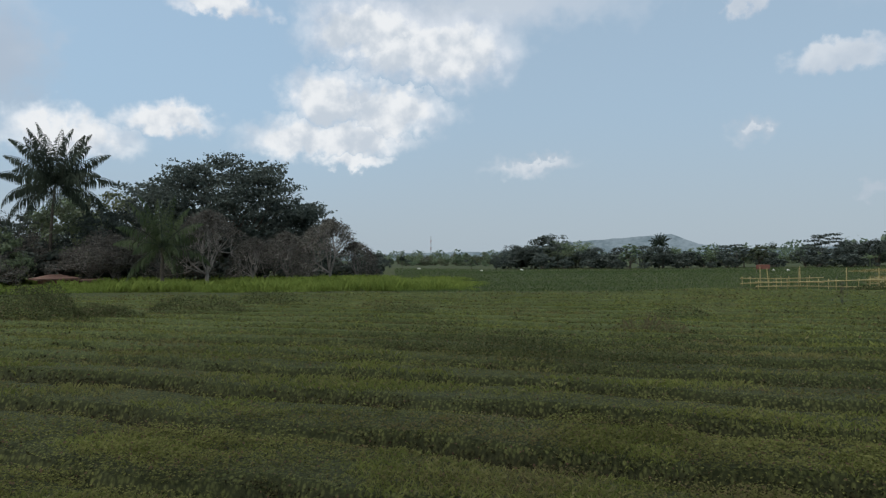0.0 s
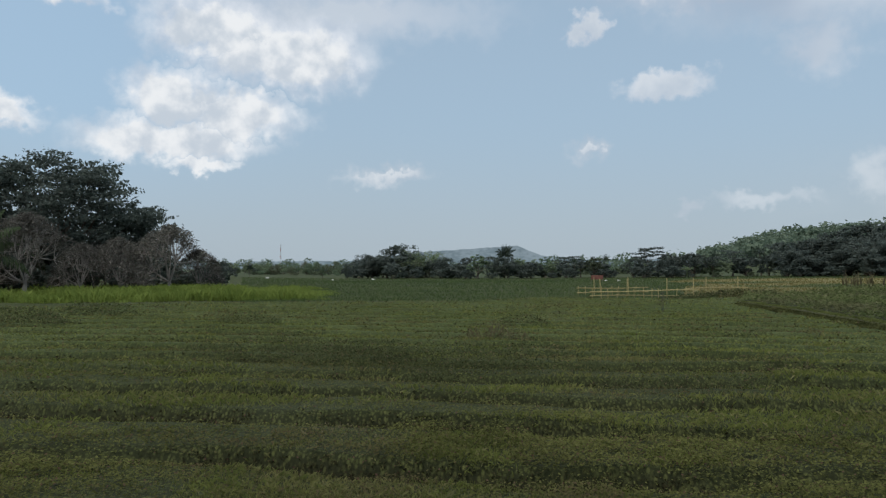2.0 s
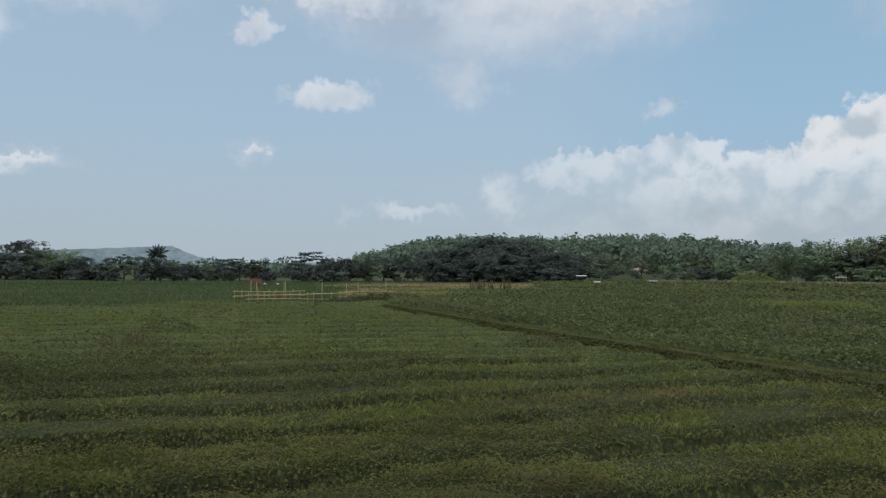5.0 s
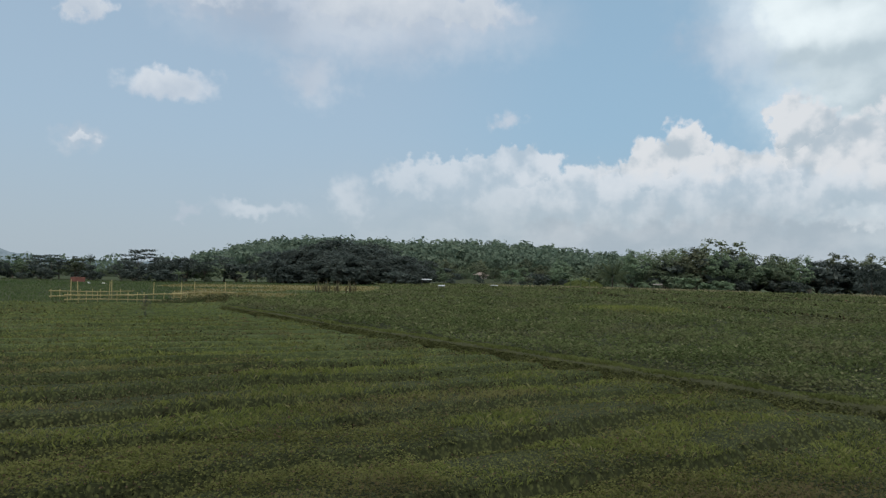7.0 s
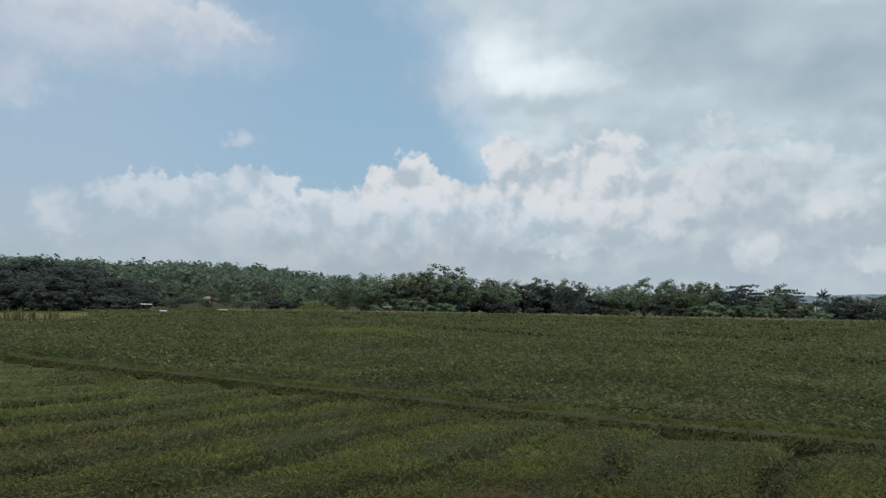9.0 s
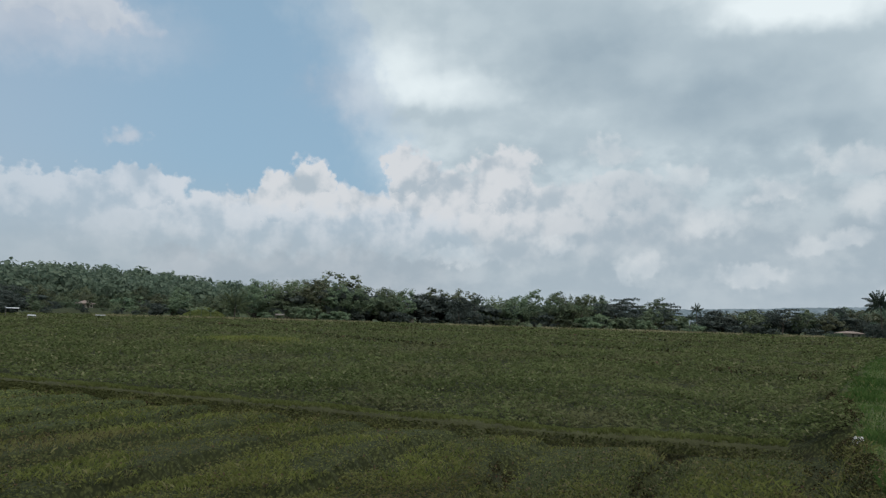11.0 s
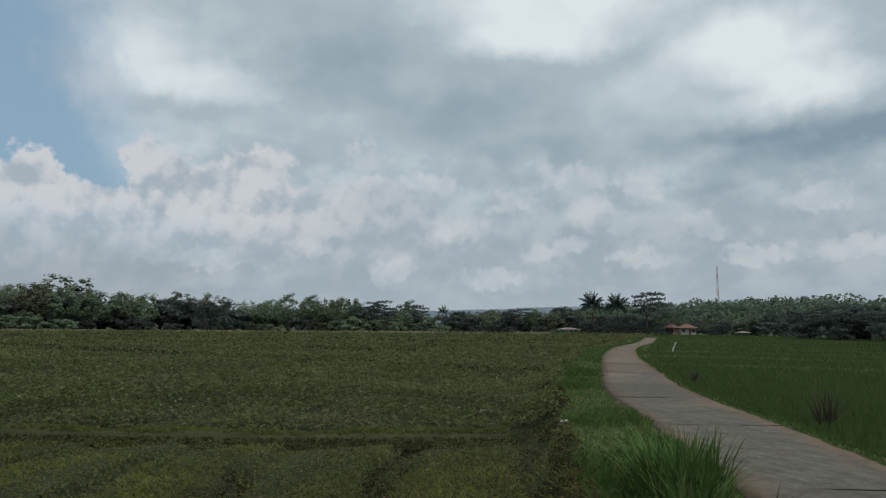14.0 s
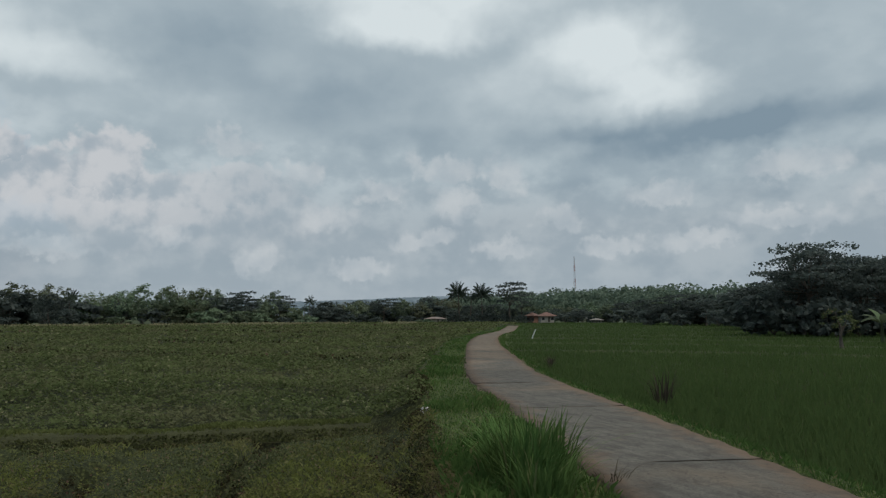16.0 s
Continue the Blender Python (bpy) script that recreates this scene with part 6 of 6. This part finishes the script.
grass_clump("grass_clump", "tall lush green grass clump leaning over the road", 5.8, -4.0, 260, 0.32, 0.55, M_CLUMP, 0.009, 9, 0.9, 6)


def dry_plant(label, x, y, h, n, seed, name="dry_plant"):
    ob = grass_clump(name, label, x, y, n, 0.12 * h / 0.6, h, M_WITHER, 0.013, seed, 0.7)
    return tagged(ob, category="plant")


dry_plant("withered dark brown tuft at the rim of the rice", 13.3, -12.0, 1.1, 46, 3)
grass_clump("dead_twigs", "dark leafless twigs sprawling onto the road", 6.15, -5.05, 30, 0.14, 0.34, M_WITHER, 0.005, 14, 1.7)
dry_plant("small withered tuft at the rim of the rice", 25.6, -16.9, 0.75, 50, 4)

# white stake leaning over the verge
v, f = tube([(0, 0, -0.2), (-0.16, 0.1, 0.4), (-0.42, 0.2, 1.0)], [0.055, 0.055, 0.05], 8)
stake = tagged(new("stake", mesh_np("stake", v, f, [M_WHITE], True)), "white painted stake leaning beside the rice", "stake")
stake.matrix_basis = pose(57.0, -35.0, float(height(57.0, -35.0)), 0, 0, 60)

# ------------------------------------------------------------------ bamboo fence
M_CANE = rough_material("bamboo_cane", (0.28, 0.22, 0.095), (0.46, 0.38, 0.19), 3.0, 20.0, 0.3, 0.6)


def cane(length, r, seed):
    """A bamboo cane along z with its nodes."""
    rng = np.random.default_rng(seed)
    k = np.linspace(0, 1, max(8, int(length / 0.12)))
    rad = r * (1 - 0.15 * k) * (1 + 0.12 * (np.arange(len(k)) % 3 == 0))
    path = np.stack([0.02 * np.sin(k * 4 + seed) * length * 0.3, 0.015 * np.cos(k * 3 + seed) * length * 0.3, k * length], -1)
    return mesh_np("cane", *tube(path, rad, 6), [M_CANE], True)


def bamboo_fence(x0, y0, x1, y1, tall, label, seed, gap=0.62):
    rg = random.Random(seed)
    fence = thing("bamboo_fence", label, "fence", "bamboo fences")
    z0 = float(height(np.array([(x0 + x1) / 2]), np.array([(y0 + y1) / 2]), False)[0])
    fence.matrix_basis = pose(x0, y0, z0, 0, 0, math.degrees(math.atan2(y1 - y0, x1 - x0)))
    ln = math.hypot(x1 - x0, y1 - y0)
    short, high = cane(0.82, 0.030, seed), cane(1.5, 0.034, seed + 1)
    k, i = 0.0, 0
    while k < ln:
        ob = new("post", high if i in tall else short)
        ob.parent = fence
        ob.matrix_basis = pose(k, rg.uniform(-0.03, 0.03), -0.12, rg.uniform(-3, 3), rg.uniform(-3, 3), rg.uniform(0, 360))
        k += gap * rg.uniform(0.7, 1.3)
        i += 1
    for zz in (0.14, 0.48):
        ob = new("rail", cane(ln + 0.4, 0.042, seed + int(zz * 10)))
        ob.parent = fence
        ob.matrix_basis = pose(-0.2, -0.05, zz + 0.07, 0, 90, 0)
    return fence


bamboo_fence(19.6, 42.9, 27.5, 43.2, (1, 4, 9, 12), "yellow bamboo fence of two rails and thin posts", 3)
bamboo_fence(28.6, 46.2, 34.6, 47.6, (3, 8), "weathered bamboo fence half hidden by weeds", 5)
bamboo_fence(21.5, 49.5, 27.5, 50.2, (2, 6), "bamboo fence at the back of the garden plot", 8, 0.8)


# ------------------------------------------------------------------ houses, shelters, masts
M_TILE = rough_material("clay_tile", (0.11, 0.062, 0.048), (0.20, 0.115, 0.09), 1.0, 8.0, 0.8, 0.8, 0.05)
M_TILE_PALE = rough_material("faded_tile", (0.17, 0.13, 0.11), (0.28, 0.22, 0.19), 1.0, 8.0, 0.8, 0.8, 0.05)
M_PLASTER = rough_material("painted_plaster", (0.34, 0.30, 0.25), (0.52, 0.47, 0.41), 0.8, 8.0, 0.2, 0.85)
M_BRICK = rough_material("brick_wall", (0.15, 0.075, 0.05), (0.26, 0.14, 0.10), 1.5, 9.0, 0.5, 0.9, 0.02)
M_TIN = rough_material("tin_sheet", (0.33, 0.34, 0.35), (0.52, 0.53, 0.54), 1.2, 12.0, 0.3, 0.5)
M_DARK = rough_material("dark_opening", (0.015, 0.015, 0.015), (0.03, 0.03, 0.028), 2.0, 10.0, 0.1, 0.6)


def bm_part(name, bm, mat, parent):
    me = bpy.data.meshes.new(name)
    bm.to_mesh(me)
    bm.free()
    me.materials.append(mat)
    ob = new(name, me)
    ob.parent = parent
    return ob


def house(az, r, w, d, h, roof_h, label, wall_mat, roof_mat, turn=0.0, lift=0.0):
    """A small house with a hipped roof, a door and windows."""
    ob = thing("house", label, "house", "village houses")
    x, y, z = at_az(az, r)
    ob.matrix_basis = pose(x, y, z - 0.1 + lift, 0, 0, -az + turn)
    me = box("wall", (w, d, h + 0.1), wall_mat, 0.03)
    wl = new("wall", me)
    wl.parent = ob
    bm = bmesh.new()
    e, t = 0.55, 0.12
    base = [(-w / 2 - e, -d / 2 - e), (w / 2 + e, -d / 2 - e), (w / 2 + e, d / 2 + e), (-w / 2 - e, d / 2 + e)]
    lo = [bm.verts.new((px, py, h)) for px, py in base]
    mid = [bm.verts.new((px, py, h + t)) for px, py in base]
    hi = [bm.verts.new((-w / 2 + d * 0.42, 0, h + roof_h)), bm.verts.new((w / 2 - d * 0.42, 0, h + roof_h))]
    bm.faces.new(lo[::-1])
    for i in range(4):
        bm.faces.new((lo[i], lo[(i + 1) % 4], mid[(i + 1) % 4], mid[i]))
    bm.faces.new((mid[0], mid[1], hi[1], hi[0]))
    bm.faces.new((mid[2], mid[3], hi[0], hi[1]))
    bm.faces.new((mid[1], mid[2], hi[1]))
    bm.faces.new((mid[3], mid[0], hi[0]))
    bm_part("roof", bm, roof_mat, ob)
    dh = min(2.0, h * 0.85)
    dr = new("door", box("door", (dh * 0.45, 0.08, dh), M_BARK, 0.01))
    dr.parent = ob
    dr.matrix_basis = pose(w * 0.12, -d / 2 - 0.02, 0.1)
    for k in (-0.32, 0.36):
        wh = min(1.1, h * 0.42)
        win = new("window", box("window", (wh, 0.08, wh), M_DARK, 0.01))
        win.parent = ob
        win.matrix_basis = pose(w * k, -d / 2 - 0.02, h * 0.4)
        fr = new("window_frame", box("window_frame", (wh * 1.14, 0.06, 0.08), M_PLASTER, 0.01))
        fr.parent = win
        fr.matrix_basis = pose(0, -0.04, -0.08)
    return ob


house(122.6, 170, 3.2, 3.0, 1.5, 1.0, "small village house with a red tiled roof", M_PLASTER, M_TILE, 12, 0.45)
house(121.5, 178, 1.8, 2.4, 2.0, 1.0, "brick house with a red roof beside the road", M_BRICK, M_TILE, -30)
house(113.5, 186, 4.8, 4.0, 1.0, 0.6, "low house with a faded red tiled roof", M_PLASTER, M_TILE_PALE, 5, 0.3)
for az in (112.2, 112.9, 114.3, 114.9):
    plant(SHRUB, az, 182, rnd.uniform(0.3, 0.5), rnd.uniform(0, 360), "shrubs under the far trees", sx=1.4)
house(126.3, 330, 6.0, 5.0, 2.6, 1.6, "house with a red roof on the wooded slope", M_PLASTER, M_TILE_PALE, 20, 1.2)
house(126.6, 200, 2.6, 2.2, 1.0, 0.5, "low shed with a rusty tin roof beside the rice", M_BARK_PALE, M_BARK_PALE, -10)
house(99.6, 203, 3.0, 4.0, 2.4, 1.0, "reddish house half hidden by the trees", M_BRICK, M_TILE, 10)
house(55.8, 206, 3.0, 2.8, 1.2, 0.9, "house with a pale roof on the hillside", M_PLASTER, M_TILE_PALE, 25)
house(80.2, 190, 4.0, 4.0, 2.8, 1.2, "house with a faded red roof behind the crop", M_PLASTER, M_TILE, 0, 0.6)
house(-29.4, 66, 2.2, 1.6, 0.75, 0.45, "little brick house with an orange tiled roof in the grove", M_BRICK, M_TILE, 15)
house(-27.6, 66, 3.2, 0.8, 0.6, 0.18, "low orange brick outbuilding in the grove", M_BRICK, M_TILE, -8)


def shelter(az, r, w, h, label, roof_mat, tilt=6, solid=False):
    """Four poles and a sloping sheet."""
    ob = thing("field_shelter", label, "shelter", "field shelters")
    x, y, z = at_az(az, r)
    ob.matrix_basis = pose(x, y, z, 0, 0, -az)
    pole = mesh_np("pole", *tube([(0, 0, -0.2), (0, 0, h * 0.6), (0, 0, h)], [0.04, 0.035, 0.03], 6), [M_BARK_PALE], True)
    for sx in (-1, 1):
        for sy in (-1, 1):
            p = new("pole", pole)
            p.parent = ob
            p.matrix_basis = pose(sx * w * 0.45, sy * w * 0.3, 0)
    sheet_me = box("sheet", (w, w * 0.7, h * 0.62 if solid else 0.06), roof_mat, 0.02, 0.01)
    sh = new("sheet", sheet_me)
    sh.parent = ob
    sh.matrix_basis = pose(0, 0, h * (0.4 if solid else 1.0), 0 if solid else tilt, 0, 0)
    return ob


M_RED = rough_material("red_net", (0.12, 0.05, 0.04), (0.21, 0.09, 0.07), 3.0, 12.0, 0.5, 0.8)
shelter(24.9, 108, 1.8, 1.0, "shelter hung with faded red netting in the paddies", M_RED, solid=True)
shelter(51.4, 132, 1.9, 1.5, "field shelter with a bright tin sheet roof", M_TIN)
shelter(52.7, 96, 0.9, 0.9, "small crooked shelter with a pale sheet roof in the crop", M_TIN, 12)
shelter(57.0, 128, 1.5, 0.7, "low shelter with a bright sheet roof beyond the crop", M_TIN, 4)
shelter(70.0, 142, 1.8, 1.5, "small brown shelter at the end of the crop", M_BARK_PALE, 10)
for az, r, w in ((-2.0, 168, 1.6), (3.2, 150, 1.0), (6.5, 165, 1.3), (25.6, 118, 0.8), (26.6, 118, 1.0), (74.0, 150, 1.4)):
    x, y, z = at_az(az, r)
    ob = tagged(new("white_sheet", box("white_sheet", (w * 0.6, 0.5, 0.28), M_WHITE, 0.12, 0.05, int(az * 7))), "pale plastic sheet heaped in the field", "plastic sheet", "white sheets in the fields")
    ob.matrix_basis = pose(x, y, z - 0.03, 0, 0, az * 3)


def mast(az, r, base_el, top_el, label, wid):
    """A slender three-legged lattice mast with red and white bands."""
    ob = thing("radio_mast", label, "mast", "radio masts")
    x, y, z = at_az(az, r)
    top = EYE_Z + math.tan(radians(top_el)) * r - z
    ob.matrix_basis = pose(x, y, z, 0, 0, az)
    m_red = rough_material("mast_red", (0.26, 0.11, 0.09), (0.36, 0.17, 0.14), 1.0, 5.0, 0.1, 0.6)
    bands = 7
    for b in range(bands):
        z0, z1 = top * b / bands, top * (b + 1) / bands
        pieces = []
        corner = [np.array([math.cos(a), math.sin(a), 0]) for a in (0.5, 2.594, 4.689)]
        taper = lambda q: wid * (1 - 0.75 * q / top) + 0.2
        for i in range(3):
            pieces.append(tube([corner[i] * taper(z0) + [0, 0, z0], corner[i] * taper(z1) + [0, 0, z1]], [0.09, 0.09], 5))
            for j in range(3):
                za, zb = z0 + (z1 - z0) * j / 3, z0 + (z1 - z0) * (j + 1) / 3
                c = corner[(i + 1) % 3]
                pieces.append(tube([corner[i] * taper(za) + [0, 0, za], c * taper(zb) + [0, 0, zb]], [0.05, 0.05], 4))
        v, f = merge(pieces)
        part("mast_section", mesh_np("mast_section", v, f, [M_TIN if b % 2 == 0 else m_red]), ob, "white lattice" if b % 2 == 0 else "red lattice")
    return ob


mast(124.9, 470, 2.1, 5.06, "tall red and white radio mast behind the village", 0.75)
mast(-1.0, 820, 0.4, 1.95, "thin radio mast on the horizon", 0.8)

# dry maize stalks beyond the crop, a sapling in the field
for k in range(18):
    az, r = 42.3 + 3.6 * rnd.random(), 82 + 5 * rnd.random()
    x, y, _ = at_az(az, r)
    n = 7
    ob = grass_clump("maize_stalk", "dry reddish maize stalk standing at the rim of the crop", x, y, n, 0.1, rnd.uniform(1.2, 1.9), M_DRY, 0.035, 200 + k, 0.5)
    tagged(ob, category="maize", group="dry maize stalks")
x, y, z = at_az(30.1, 33.5)
sap = bare_tree(71, 1.5, 0.5, "spindly leafless sapling in the field", 14, M_LEAF_DARK, 3, M_BARK)
sap.matrix_basis = pose(x, y, z) @ Matrix.Diagonal((0.28, 0.28, 0.8, 1))
